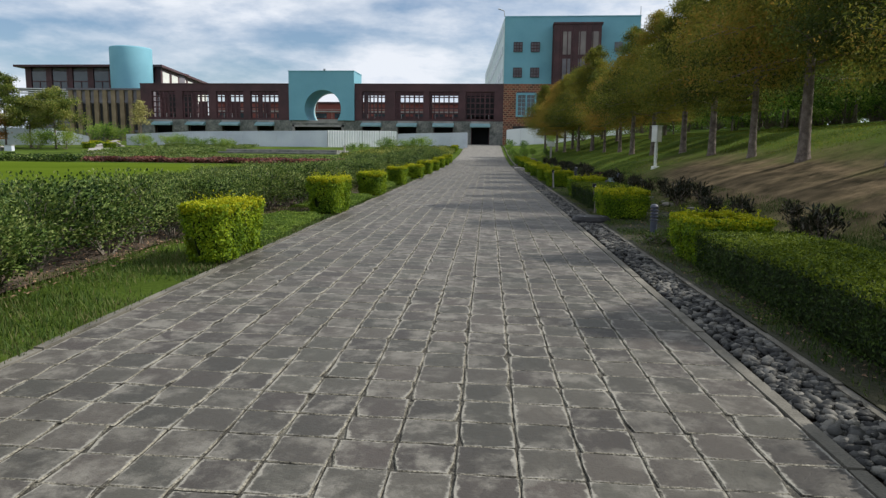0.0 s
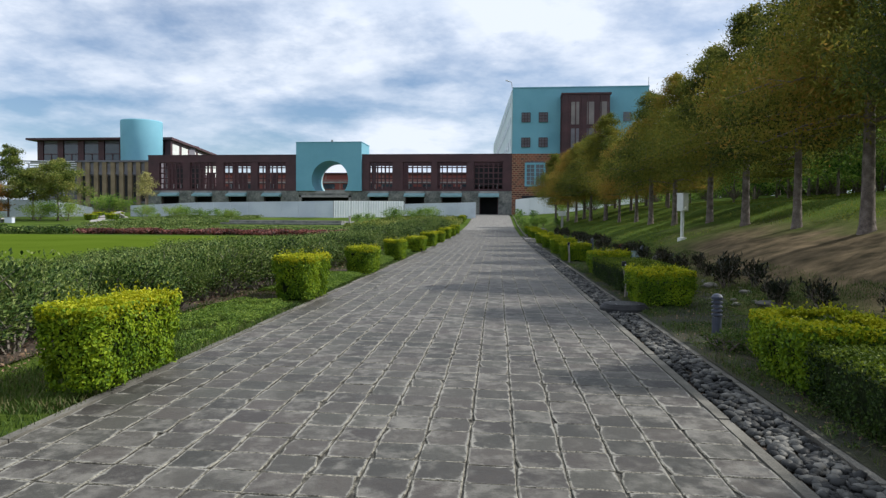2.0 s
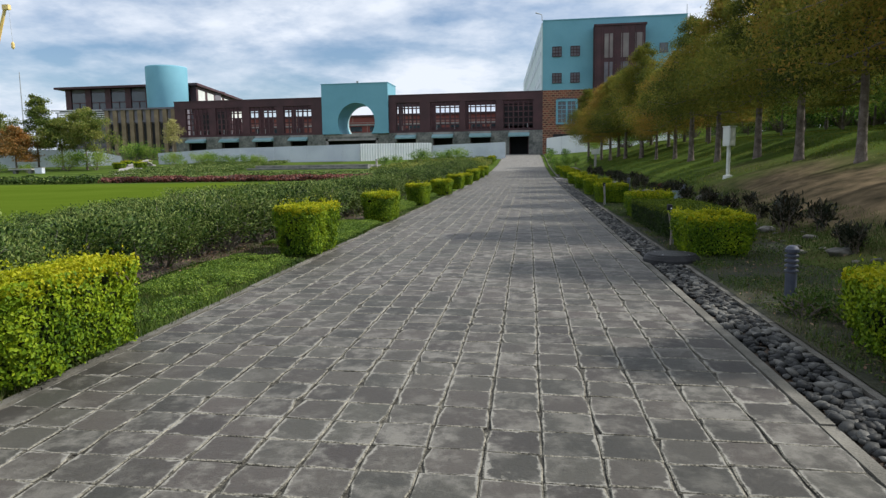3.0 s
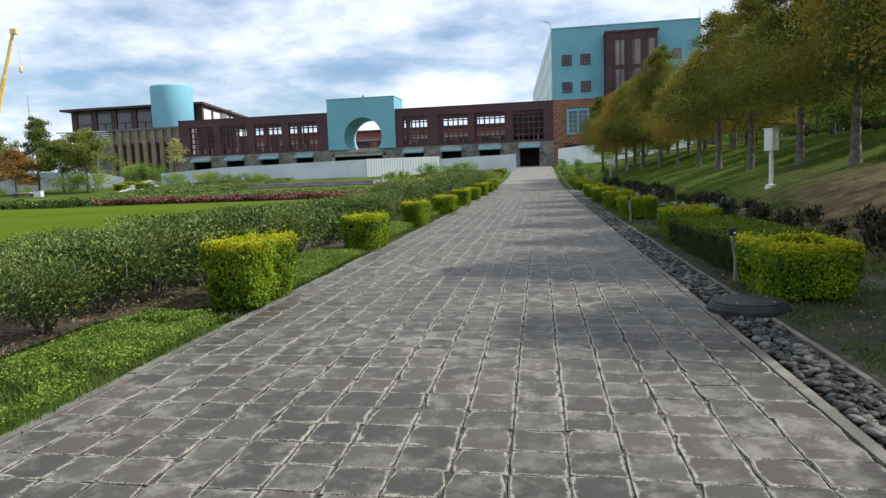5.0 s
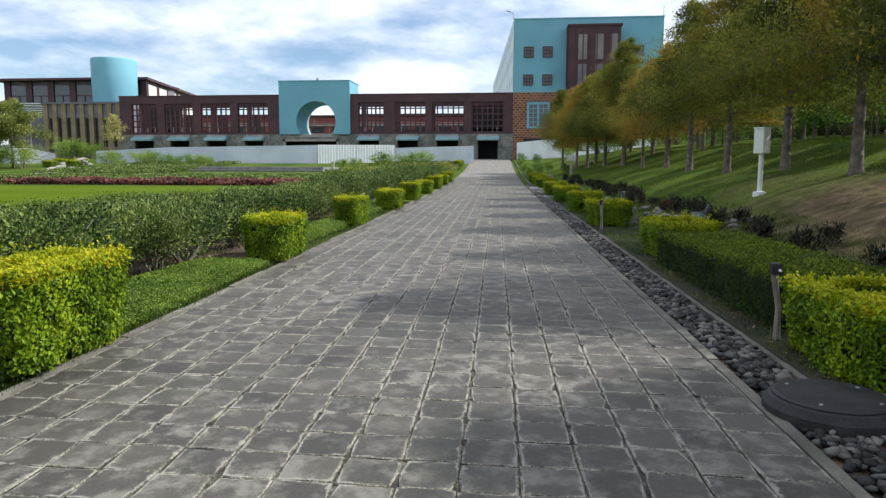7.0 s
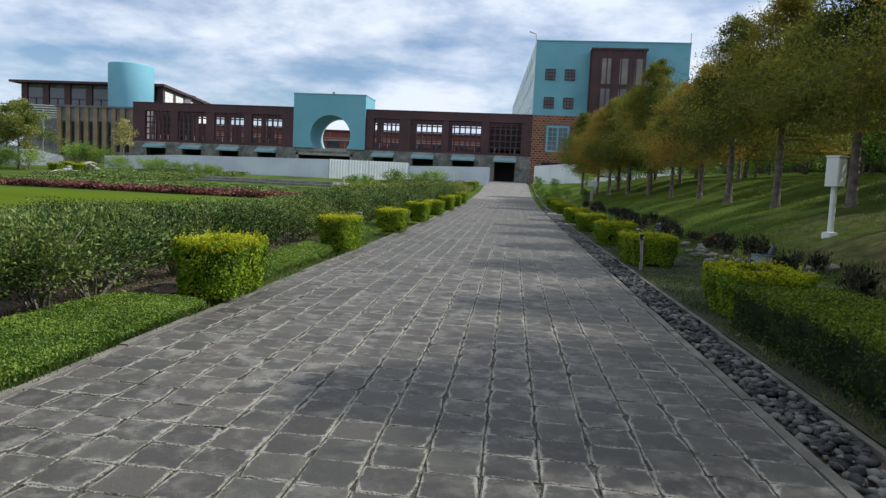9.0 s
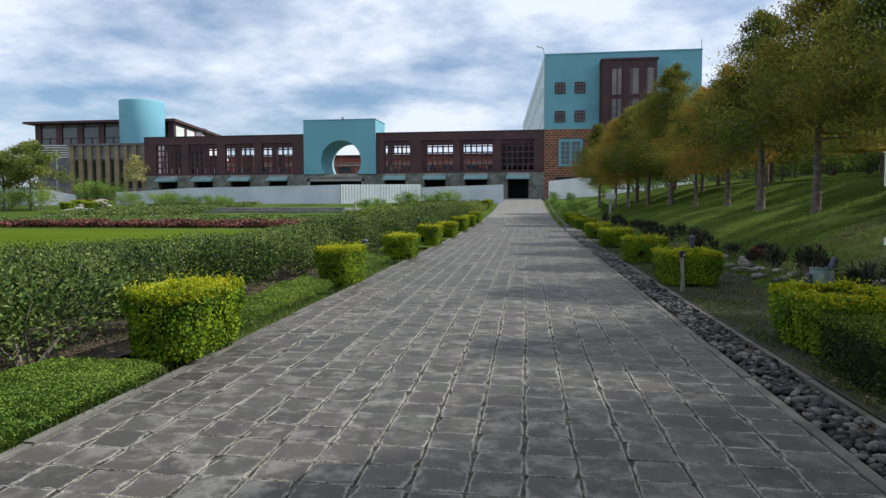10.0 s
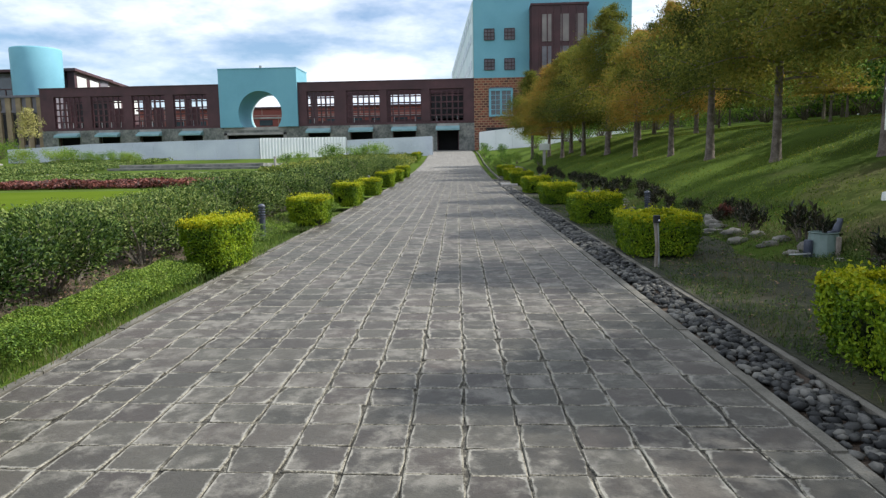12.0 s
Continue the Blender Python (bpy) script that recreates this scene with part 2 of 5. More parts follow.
DARK = material("unlit_interior", [(0.012, 0.012, 0.014), (0.02, 0.02, 0.022)], 1, 4, 0.8)
GLASS = material("window_glass", [(0.02, 0.035, 0.045), (0.05, 0.07, 0.08)], 0.5, 3, 0.08, coat=0.5)
TAN = material("tan_panel", [(0.17, 0.125, 0.075), (0.235, 0.175, 0.105), (0.30, 0.23, 0.145)], 0.8, 7, 0.85, 0.2, 8, 8, 0.3)
SLATE = material("grey_violet_panel", [(0.10, 0.095, 0.11), (0.15, 0.14, 0.16), (0.19, 0.18, 0.20)], 0.8, 7, 0.8, 0.2, 8, 8, 0.3)
WHITE = material("white_sheet_metal", [(0.665, 0.684, 0.703), (0.76, 0.779, 0.798), (0.817, 0.8265, 0.836)], 0.5, 8, 0.5, 0.05, 8, 6, 0.3)
GREY_BOARD = material("grey_board", [(0.44, 0.48, 0.55), (0.54, 0.58, 0.65), (0.62, 0.66, 0.72)], 0.4, 8, 0.6, 0.05, 8, 6, 0.3)
GARDEN_LEAF = material("olive_leaf", [(0.04774, 0.08168, 0.01315), (0.1146, 0.1586, 0.02465), (0.2101, 0.2402, 0.04519), (0.2864, 0.2787, 0.06573)], 0.4, 5, 0.5, island=0.5, translucent=0.35, random_object=0.3, gloss=0.2)
CANOPY = material("teal_canopy", [(0.16, 0.30, 0.32), (0.22, 0.36, 0.38), (0.27, 0.42, 0.43)], 0.8, 6, 0.6)
# grass and soil tones, darkened to hold the tree shade over the verge
VERGE = material("worn_shaded_verge", [(0.008237, 0.01009, 0.003089), (0.02059, 0.02306, 0.006178), (0.05148, 0.04324, 0.01853)], 1.6, 10, 0.95, 0.9, 25, 45, 0.6)
PALE_GLASS = material("pale_side_glazing", [(0.30, 0.38, 0.41), (0.38, 0.46, 0.48), (0.45, 0.53, 0.55)], 0.6, 5, 0.3)
BAY_GLASS = material("bronze_glazing", [(0.13, 0.105, 0.10), (0.19, 0.16, 0.15), (0.25, 0.22, 0.20)], 0.6, 6, 0.35)
PLASTIC = material("dark_plastic_cover", [(0.0126, 0.0126, 0.014), (0.0245, 0.0245, 0.0259), (0.042, 0.042, 0.0434)], 5, 8, 0.55, 0.3, 70, gloss=0.2)
BOX_WHITE = material("cream_enamel", [(0.55, 0.57, 0.52), (0.66, 0.67, 0.62), (0.72, 0.73, 0.69)], 2, 6, 0.5)
BLUE_GREY = material("blue_grey_enamel", [(0.0252, 0.0315, 0.0504), (0.0462, 0.0546, 0.0798), (0.0714, 0.0798, 0.105)], 6, 6, 0.45)
BOULDER = material("boulder_stone", [(0.064, 0.0624, 0.0528), (0.136, 0.128, 0.1096), (0.232, 0.22, 0.188)], 3, 9, 0.9, 0.7, 14, 40, 0.4)
YELLOW_PAINT = material("crane_yellow", [(0.605, 0.4048, 0.099), (0.748, 0.5313, 0.1584), (0.825, 0.6578, 0.3168)], 0.5, 6, 0.5)
STEEL = material("galvanised_steel", [(0.30, 0.31, 0.32), (0.42, 0.43, 0.44), (0.52, 0.53, 0.54)], 3, 6, 0.45, metal=0.6)
WOOD_POST = material("grey_wood", [(0.12, 0.10, 0.08), (0.22, 0.19, 0.16), (0.32, 0.28, 0.24)], 8, 8, 0.9, 0.5, 60)
TERRACE = material("terrace_stone", [(0.19, 0.1805, 0.171), (0.304, 0.285, 0.266), (0.399, 0.38, 0.361)], 0.8, 8, 0.85, 0.3, 10)


def brick_material(name, a, b, mortar, width, height):
    m = material(name, [a, b], 0.8, 6, 0.85)
    n, l = m.node_tree.nodes, m.node_tree.links
    tc = n.new("ShaderNodeTexCoord")
    mp = n.new("ShaderNodeMapping")
    mp.inputs["Rotation"].default_value = (radians(90), 0, 0)
    l.new(tc.outputs["Object"], mp.inputs[0])
    t = n.new("ShaderNodeTexBrick")
    t.inputs["Color1"].default_value, t.inputs["Color2"].default_value, t.inputs["Mortar"].default_value = (*a, 1), (*b, 1), (*mortar, 1)
    t.inputs["Scale"].default_value, t.inputs["Brick Width"].default_value, t.inputs["Row Height"].default_value = 1.0, width, height
    t.inputs["Mortar Size"].default_value = 0.055
    l.new(mp.outputs[0], t.inputs["Vector"])
    l.new(t.outputs["Color"], n["Principled BSDF"].inputs["Base Color"])
    return m


BRICK = brick_material("patterned_brick", (0.07, 0.022, 0.020), (0.26, 0.075, 0.045), (0.30, 0.19, 0.11), 0.60, 0.32)
RED_WALL = brick_material("red_block_wall", (0.20, 0.055, 0.045), (0.25, 0.075, 0.06), (0.32, 0.25, 0.22), 6.0, 2.2)


def ground_material():
    """Grass over soil, with a dry worn patch on the bank and bare soil along the verge."""
    m = material("ground_turf", [(0.034, 0.056, 0.008), (0.058, 0.09, 0.012), (0.09, 0.13, 0.02)], 0.25, 9, 1.0, 0.7, 30, 18, 0.5, gloss=0.05)
    n, l = m.node_tree.nodes, m.node_tree.links
    p = n["Principled BSDF"]
    green = p.inputs["Base Color"].links[0].from_socket
    tc = n.new("ShaderNodeTexCoord")
    wob = n.new("ShaderNodeTexNoise")
    wob.inputs["Scale"].default_value, wob.inputs["Detail"].default_value = 0.5, 8.0
    l.new(tc.outputs["Object"], wob.inputs["Vector"])
    mp = n.new("ShaderNodeMapping")
    mp.inputs["Location"].default_value, mp.inputs["Scale"].default_value = (-6.9 * 0.36, -17.0 * 0.085, 0), (0.36, 0.085, 0)
    l.new(tc.outputs["Object"], mp.inputs[0])
    dist = n.new("ShaderNodeVectorMath")
    dist.operation = "LENGTH"
    l.new(mp.outputs[0], dist.inputs[0])
    s = n.new("ShaderNodeMath")
    s.operation = "MULTIPLY_ADD"
    l.new(wob.outputs["Fac"], s.inputs[0])
    s.inputs[1].default_value = 1.3
    l.new(dist.outputs["Value"], s.inputs[2])
    r = n.new("ShaderNodeValToRGB")
    r.color_ramp.elements[0].position, r.color_ramp.elements[1].position = 0.0, 1.0
    q = n.new("ShaderNodeMapRange")
    q.inputs["From Min"].default_value, q.inputs["From Max"].default_value = 1.1, 1.8
    l.new(s.outputs[0], q.inputs["Value"])
    dry = n.new("ShaderNodeTexNoise")
    dry.inputs["Scale"].default_value, dry.inputs["Detail"].default_value = 2.2, 10.0
    l.new(tc.outputs["Object"], dry.inputs["Vector"])
    dr = n.new("ShaderNodeValToRGB")
    dr.color_ramp.elements[0].position, dr.color_ramp.elements[0].color = 0.3, (0.052, 0.043, 0.024, 1)
    dr.color_ramp.elements[1].position, dr.color_ramp.elements[1].color = 0.7, (0.17, 0.128, 0.076, 1)
    l.new(dry.outputs["Fac"], dr.inputs[0])
    mix = n.new("ShaderNodeMixRGB")
    l.new(q.outputs[0], mix.inputs[0])
    l.new(dr.outputs[0], mix.inputs[1])
    l.new(green, mix.inputs[2])
    l.new(mix.outputs[0], p.inputs["Base Color"])
    n.remove(r)
    return m


TURF = ground_material()
LAWN = material("mown_lawn", [(0.0585, 0.0915, 0.0075), (0.075, 0.1125, 0.0105), (0.09375, 0.1312, 0.015)], 0.15, 8, 1.0, 0.6, 40, 30, 0.4, gloss=0.0)

# ---- building blocks ----


def mesh(name, verts, faces, mat, smooth=False):
    me = bpy.data.meshes.new(name)
    me.from_pydata(verts.tolist() if hasattr(verts, "tolist") else verts, [], faces.tolist() if hasattr(faces, "tolist") else faces)
    me.materials.append(mat)
    if smooth:
        me.polygons.foreach_set("use_smooth", [True] * len(me.polygons))
    return me


def thing(name, x=0.0, y=0.0, z=0.0, turn=0.0):
    ob = new(name)
    ob.empty_display_size = 0.2
    ob.matrix_basis = pose(x, y, z, 0, 0, turn)
    return ob


def part(name, data, mat=None, parent=None, label=""):
    """Links a mesh or a bmesh as one object under a thing or a part."""
    if isinstance(data, bmesh.types.BMesh):
        me = bpy.data.meshes.new(name)
        data.to_mesh(me)
        data.free()
        me.materials.append(mat)
        data = me
    ob = new(name, data)
    ob.parent = parent
    if label:
        tagged(ob, label)
    return ob


def box(bm, x0, x1, y0, y1, z0, z1, bevel=0.0):
    m = Matrix.Translation(((x0 + x1) / 2, (y0 + y1) / 2, (z0 + z1) / 2)) @ Matrix.Diagonal((x1 - x0, y1 - y0, z1 - z0, 1))
    made = bmesh.ops.create_cube(bm, size=1, matrix=m)["verts"]
    if bevel:
        edges = list({e for v in made for e in v.link_edges})
        bmesh.ops.bevel(bm, geom=edges, offset=bevel, segments=2, affect="EDGES", profile=0.6)
    return bm


def block(name, x0, x1, y0, y1, z0, z1, mat, parent, label="", bevel=0.0):
    return part(name, box(bmesh.new(), x0, x1, y0, y1, z0, z1, bevel), mat, parent, label)


def ring(bm, profile, sides=20):
    """A turned solid from (radius, height) pairs."""
    rows = [[bm.verts.new((r * math.cos(2 * math.pi * k / sides), r * math.sin(2 * math.pi * k / sides), h)) for k in range(sides)] for r, h in profile]
    for a, b in zip(rows, rows[1:]):
        for k in range(sides):
            bm.faces.new((a[k], a[(k + 1) % sides], b[(k + 1) % sides], b[k]))
    bm.faces.new(rows[0][::-1])
    bm.faces.new(rows[-1])
    return bm


def tubes(lines, sides=6):
    """Tapered tubes along lines of (point, radius): vertices and faces."""
    verts, faces = [], []
    for line in lines:
        start = len(verts)
        pts = [Vector(p) for p, _ in line]
        for i, (p, r) in enumerate(line):
            r = float(r)
            d = (pts[min(i + 1, len(pts) - 1)] - pts[max(i - 1, 0)]).normalized()
            a = d.orthogonal().normalized()
            if i and abs(d.dot(old)) < 0.99:
                a = (old - d * old.dot(d)).normalized()
            old = a
            b = d.cross(a)
            for k in range(sides):
                f = 2 * math.pi * k / sides
                verts.append(tuple(pts[i] + r * (a * math.cos(f) + b * math.sin(f))))
        for i in range(len(line) - 1):
            for k in range(sides):
                k2 = (k + 1) % sides
                faces.append((start + i * sides + k, start + i * sides + k2, start + (i + 1) * sides + k2, start + (i + 1) * sides + k))
        faces.append(tuple(start + (len(line) - 1) * sides + k for k in range(sides)))
    return verts, faces


def leaf_mesh(name, centres, along, normal, length, width, mat, fold=0.15):
    """Many leaves, each a folded diamond: centres, directions and normals as arrays."""
    n = len(centres)
    along = along / np.linalg.norm(along, axis=1, keepdims=True)
    side = np.cross(along, normal)
    side /= np.maximum(np.linalg.norm(side, axis=1, keepdims=True), 1e-6)
    face = np.cross(side, along)
    ln, wd = np.broadcast_to(length, n)[:, None], np.broadcast_to(width, n)[:, None]
    v = np.empty((n, 4, 3))
    v[:, 0] = centres - along * ln / 2
    v[:, 1] = centres + side * wd / 2 + face * wd * fold + along * ln * 0.05
    v[:, 2] = centres + along * ln / 2
    v[:, 3] = centres - side * wd / 2 + face * wd * fold + along * ln * 0.05
    f = np.arange(4 * n).reshape(n, 4)
    return mesh(name, v.reshape(-1, 3), f, mat)


def blades(name, base, height, lean, width, mat):
    """Many grass blades, each one narrow triangle."""
    n = len(base)
    turn = rng.uniform(0, 2 * math.pi, n)
    side = np.stack([np.cos(turn), np.sin(turn), 0 * turn], 1)
    bend = np.stack([-np.sin(turn), np.cos(turn), 0 * turn], 1)
    h = np.broadcast_to(height, n)[:, None]
    v = np.empty((n, 3, 3))
    v[:, 0], v[:, 1] = base - side * width / 2, base + side * width / 2
    v[:, 2] = base + np.array([0, 0, 1]) * h + bend * h * (lean * rng.normal(0, 1, n))[:, None]
    return mesh(name, v.reshape(-1, 3), np.arange(3 * n).reshape(n, 3), mat)


# ---- the lie of the land ----
PATH_X, PATH_M = 0.085, -0.0311      # the path's middle: x = PATH_X + PATH_M * y
TURN = -math.degrees(math.atan(PATH_M))
RISE_Y = [-2500, 0, 41, 55, 66, 77, 91, 107.5, 150, 2500]
RISE_Z = [-6.0, 0, 0.60, 0.88, 1.27, 1.77, 2.75, 3.5, 4.0, 5.0]
BANK_U = [4.6, 6.0, 7.2, 9.1, 11.7, 15.6, 25, 60, 400]
BANK_Z = [0, 0.28, 0.80, 1.32, 2.2, 2.65, 3.3, 4.5, 7.0]


def middle(y):
    return PATH_X + PATH_M * y


def land(x, y):
    """Height of the ground, for numbers or arrays."""
    x, y = np.asarray(x, float), np.asarray(y, float)
    u = x - middle(np.clip(y, -60, 140))
    fade = np.clip((112 - y) / 40, 0.25, 1)
    return np.interp(y, RISE_Y, RISE_Z) - 0.005 * np.clip(x, -12, 12) + np.interp(u, BANK_U, BANK_Z) * fade


def spot(u, y):
    x = middle(y) + u
    return float(x), float(y), float(land(x, y))


us = np.r_[-1800, -500, -200, -110, -80, np.arange(-62, -12, 3.0), np.arange(-12, -3.2, 1.1), -3.0, -2.5, 2.5, 3.0, np.arange(3.4, 16, 0.45), np.arange(16, 40, 2.0), 55, 80, 120, 250, 600, 1800]
vs = np.r_[-1800, -400, -100, -40, -20, -10, np.arange(-5, 60, 1.0), np.arange(60, 125, 2.5), 140, 180, 300, 700, 2500]
gu, gv = np.meshgrid(us, vs)
gx = gu + middle(np.clip(gv, -60, 140))
gz = land(gx, gv)
wave = np.array([[noise.noise((float(a) * 0.45, float(b) * 0.45, 0.0)) for a, b in zip(ra, rb)] for ra, rb in zip(gx, gv)])
gz = gz + np.where(gu > 3.3, 0.07, np.where(gu < -3.1, 0.02, 0.0)) * wave - np.where(np.abs(gu) <= 3.05, 0.10, 0.0)
grid = np.arange(gu.size).reshape(gu.shape)
quads = np.stack([grid[:-1, :-1], grid[:-1, 1:], grid[1:, 1:], grid[1:, :-1]], -1).reshape(-1, 4)
tagged(new("ground", mesh("ground", np.stack([gx, gv, gz], -1).reshape(-1, 3), quads, TURF, True)), "uneven green turf with a dry worn patch on the bank", "ground", kind="structure")


def sheet(name, u0, u1, ys, lift, mat, label, category, u_steps=6, wavy=0.0, tuck=0.0):
    """A strip of ground laid along the path, u0 and u1 numbers or functions of y, on the lie of the land."""
    verts, n = [], u_steps + 1
    for y in ys:
        a, b = (f(y) if callable(f) else f for f in (u0, u1))
        for k in range(n):
            x = middle(y) + a + (b - a) * k / u_steps + wavy * noise.noise((y * 0.6, k * 3.1, 1.0)) * (k in (0, u_steps))
            verts.append((x, y, float(land(x, y)) + lift - tuck * (k == u_steps)))
    faces = [(i * n + k, i * n + k + 1, (i + 1) * n + k + 1, (i + 1) * n + k) for i in range(len(ys) - 1) for k in range(u_steps)]
    return tagged(new(name, mesh(name, verts, faces, mat, True)), label, category, kind="structure")


sheet("planting_bed", lambda y: -9.6 if y < 28 else -8.4, lambda y: -4.0 if y < 14 else -3.2, list(np.arange(-8, 66, 1.0)), 0.012, SOIL, "dark brown soil and leaf litter under the shrubs", "planting bed", 8, 0.25)
sheet("lawn", lambda y: -44.0, lambda y: -9.7 if y < 28 else -8.5, list(np.arange(-30, 48, 2.0)), 0.035, LAWN, "flat bright green mown lawn beyond the shrubs", "lawn", 10, 0.15)
sheet("gravel_soil", 2.99, lambda y: 5.2 + 0.8 * noise.noise((y * 0.4, 3.0, 0.0)), list(np.arange(-8, 60, 0.8)), 0.025, VERGE, "worn verge of thin grass and soil behind the kerb, tree shade in its dark colour", "soil", 6, 0.0, 0.16)

# ---- buildings ----
FACE = 107.5      # the plane of the main front


def lattice(parent, x0, x1, z0, z1, y, columns, rows, mat, bar=0.22):
    """An open grid of steel bars, each bar a part."""
    for k in range(columns + 1):
        x = x0 + (x1 - x0) * k / columns
        w = bar if k % 2 == 0 else bar * 0.7
        block("lattice_post", x - w / 2, x + w / 2, y, y + 0.22, z0, z1, mat, parent)
    for k in range(rows + 1):
        z = z0 + (z1 - z0) * k / rows
        block("lattice_rail", x0, x1, y + 0.03, y + 0.19, z - bar * 0.4, z + bar * 0.4, mat, parent)


def arcade():
    """The long open front: stone ground floor, maroon steel frame above, and a teal block with a round opening."""
    b = thing("arcade_building", 0, 0, 0)
    tagged(b, "long maroon steel arcade over a grey rubble-stone ground floor", "building")
    bays = [(-57.4, -53.4), (-52.2, -47.8), (-46.5, -42.0), (-40.8, -36.2), (-22.6, -18.9), (-17.3, -12.8), (-11.9, -7.3), (-6.2, -1.7)]
    doors = [(-57.1, -54.1), (-51.4, -48.5), (-45.7, -42.7), (-39.8, -37.0), (-34.0, -25.5), (-22.6, -19.6), (-16.9, -13.9), (-11.2, -8.1), (-5.3, -2.4)]
    base, deck, top = 2.6, 7.08, 12.7
    # stone ground floor between the openings
    edge = -59.3
    for k, (d0, d1) in enumerate(doors + [(-0.33, -0.33)]):
        if d0 > edge:
            block("stone_wall", edge, d0, FACE, FACE + 0.9, base, deck - 0.02, STONE, b, "grey rubble stone")
        edge = d1
    for k, (d0, d1) in enumerate(doors):
        wide = d1 - d0 > 4
        head = 6.05 if wide else 6.15
        block("lintel", d0, d1, FACE + 0.02, FACE + 0.88, head, deck - 0.02, STONE, b)
        block("dark_recess", d0 - 2.0, d1 + (2.0 if d1 < -3 else 0.5), FACE + 3.2 + 0.01 * k, FACE + 3.4 + 0.01 * k, base, head + 0.5, DARK, b, "unlit recess behind the opening")
        if wide:
            for x in (d0 + 0.02, d1 - 0.42):
                block("jamb", x, x + 0.4, FACE - 0.12, FACE + 0.3, base, head + 0.3, TERRACE, b)
            block("head_band", d0, d1, FACE - 0.12, FACE + 0.01, head, head + 0.3, TERRACE, b)
        else:
            c = bmesh.new()
            vs_ = [c.verts.new(p) for p in ((d0 - 0.1, FACE - 0.02, 6.75), (d1 + 0.1, FACE - 0.02, 6.75), (d1 + 0.1, FACE - 1.0, 6.35), (d0 - 0.1, FACE - 1.0, 6.35),
                                            (d0 - 0.1, FACE - 0.02, 6.2), (d1 + 0.1, FACE - 0.02, 6.2), (d1 + 0.1, FACE - 1.0, 6.12), (d0 - 0.1, FACE - 1.0, 6.12))]
            for f in ((0, 3, 2, 1), (4, 5, 6, 7), (0, 4, 7, 3), (1, 2, 6, 5), (3, 7, 6, 2), (0, 1, 5, 4)):
                c.faces.new([vs_[i] for i in f])
            part("canopy", c, CANOPY, b, "sloping pale teal canopy over the door")
            block("door_frame", d0, d0 + 0.12, FACE + 0.3, FACE + 0.45, base, head, MAROON, b)
            block("door_frame", d1 - 0.12, d1, FACE + 0.3, FACE + 0.45, base, head, MAROON, b)
            if k % 2:
                block("stored_panel", d0 + 1.6, d0 + 2.3, FACE + 1.4, FACE + 1.6, base, base + 2.6, BOX_WHITE, b, "pale board leaning inside")
    # rubble stones set proud of the wall
    stone = bmesh.new()
    bmesh.ops.create_icosphere(stone, subdivisions=1, radius=0.5)
    for v in stone.verts:
        v.co *= 1 + 0.2 * noise.noise(v.co * 3)
    sm = bpy.data.meshes.new("wall_stone")
    stone.to_mesh(sm)
    stone.free()
    sm.materials.append(STONE)
    for k in range(110):
        x = rng.uniform(-59, -0.8)
        if any(d0 - 0.4 < x < d1 + 0.4 for d0, d1 in doors):
            continue
        o = part("wall_stone", sm, None, b)
        o.matrix_basis = pose(x, FACE + 0.02, rng.uniform(4.3, 6.8), 0, rng.uniform(0, 90), 0) @ Matrix.Diagonal((rng.uniform(0.5, 0.9), 0.14, rng.uniform(0.3, 0.5), 1))
    # deck, steel frame
    block("deck", -59.3, -0.33, FACE + 0.01, FACE + 6.5, deck - 0.4, deck - 0.024, TERRACE, b)
    for side, (x0, x1) in enumerate(((-59.3, -34.36), (-23.8, -0.33))):
        block("parapet_beam", x0, x1, FACE, FACE + 0.7, 11.6, top, MAROON, b)
        block("coping", x0 - 0.05, x1, FACE - 0.08, FACE + 0.8, top, top + 0.12, MAROON, b)
        block("rear_beam", x0, x1, FACE + 5.6, FACE + 6.2, 11.5, top - 0.02, MAROON, b)
        block("sill_beam", x0, x1, FACE + 0.05, FACE + 0.6, deck, deck + 0.28, MAROON, b)
        mine = [w for w in bays if x0 - 0.1 <= w[0] <= x1]
        edges = [x0] + [v for w in mine for v in w] + [x1]
        for a, c in zip(edges[::2], edges[1::2]):
            block("pier", a, c, FACE + 0.02, FACE + 0.66, deck + 0.28, 11.6, MAROON, b)
            block("rear_pier", a + 0.3, c - 0.2, FACE + 5.7, FACE + 6.1, deck, 11.5, MAROON, b)
    for k, (x0, x1) in enumerate(bays):
        lattice(b, x0, x1, deck + 0.28, 11.6, FACE + 0.25, 6, 5, MAROON, 0.21)
        if k in (0, 7):
            block("rear_wall", x0 - 0.4, x1 + 0.4, FACE + 5.8, FACE + 5.95, deck, 11.5, DARK, b)
        elif k in (1, 2, 3):
            block("rear_wall", x0, x0 + (x1 - x0) * (0.35 if k < 3 else 0.25), FACE + 5.95, FACE + 6.05, deck, 10.4, MAROON, b)
        if k not in (2, 3):
            block("rear_parapet", x0, x1, FACE + 5.8, FACE + 5.95, deck, 8.1, MAROON, b)
        for j in range(3):
            x = x0 + (x1 - x0) * (j + 0.6) / 3.3
            block("railing_post", x, x + 0.06, FACE + 0.9, FACE + 0.96, deck - 0.02, deck + 1.1, STEEL, b)
    # the teal block with its round opening
    cx, cz, r, x0, x1, z0, z1, y0, y1 = -28.88, 8.85, 2.95, -34.36, -23.8, deck - 0.02, 14.65, FACE - 0.35, FACE + 5.2
    n = 48
    low = math.asin((z0 - cz) / r)
    arc = [(cx + r * math.cos(a), cz + r * math.sin(a)) for a in np.linspace(math.pi - low, low, n)]
    outer = []
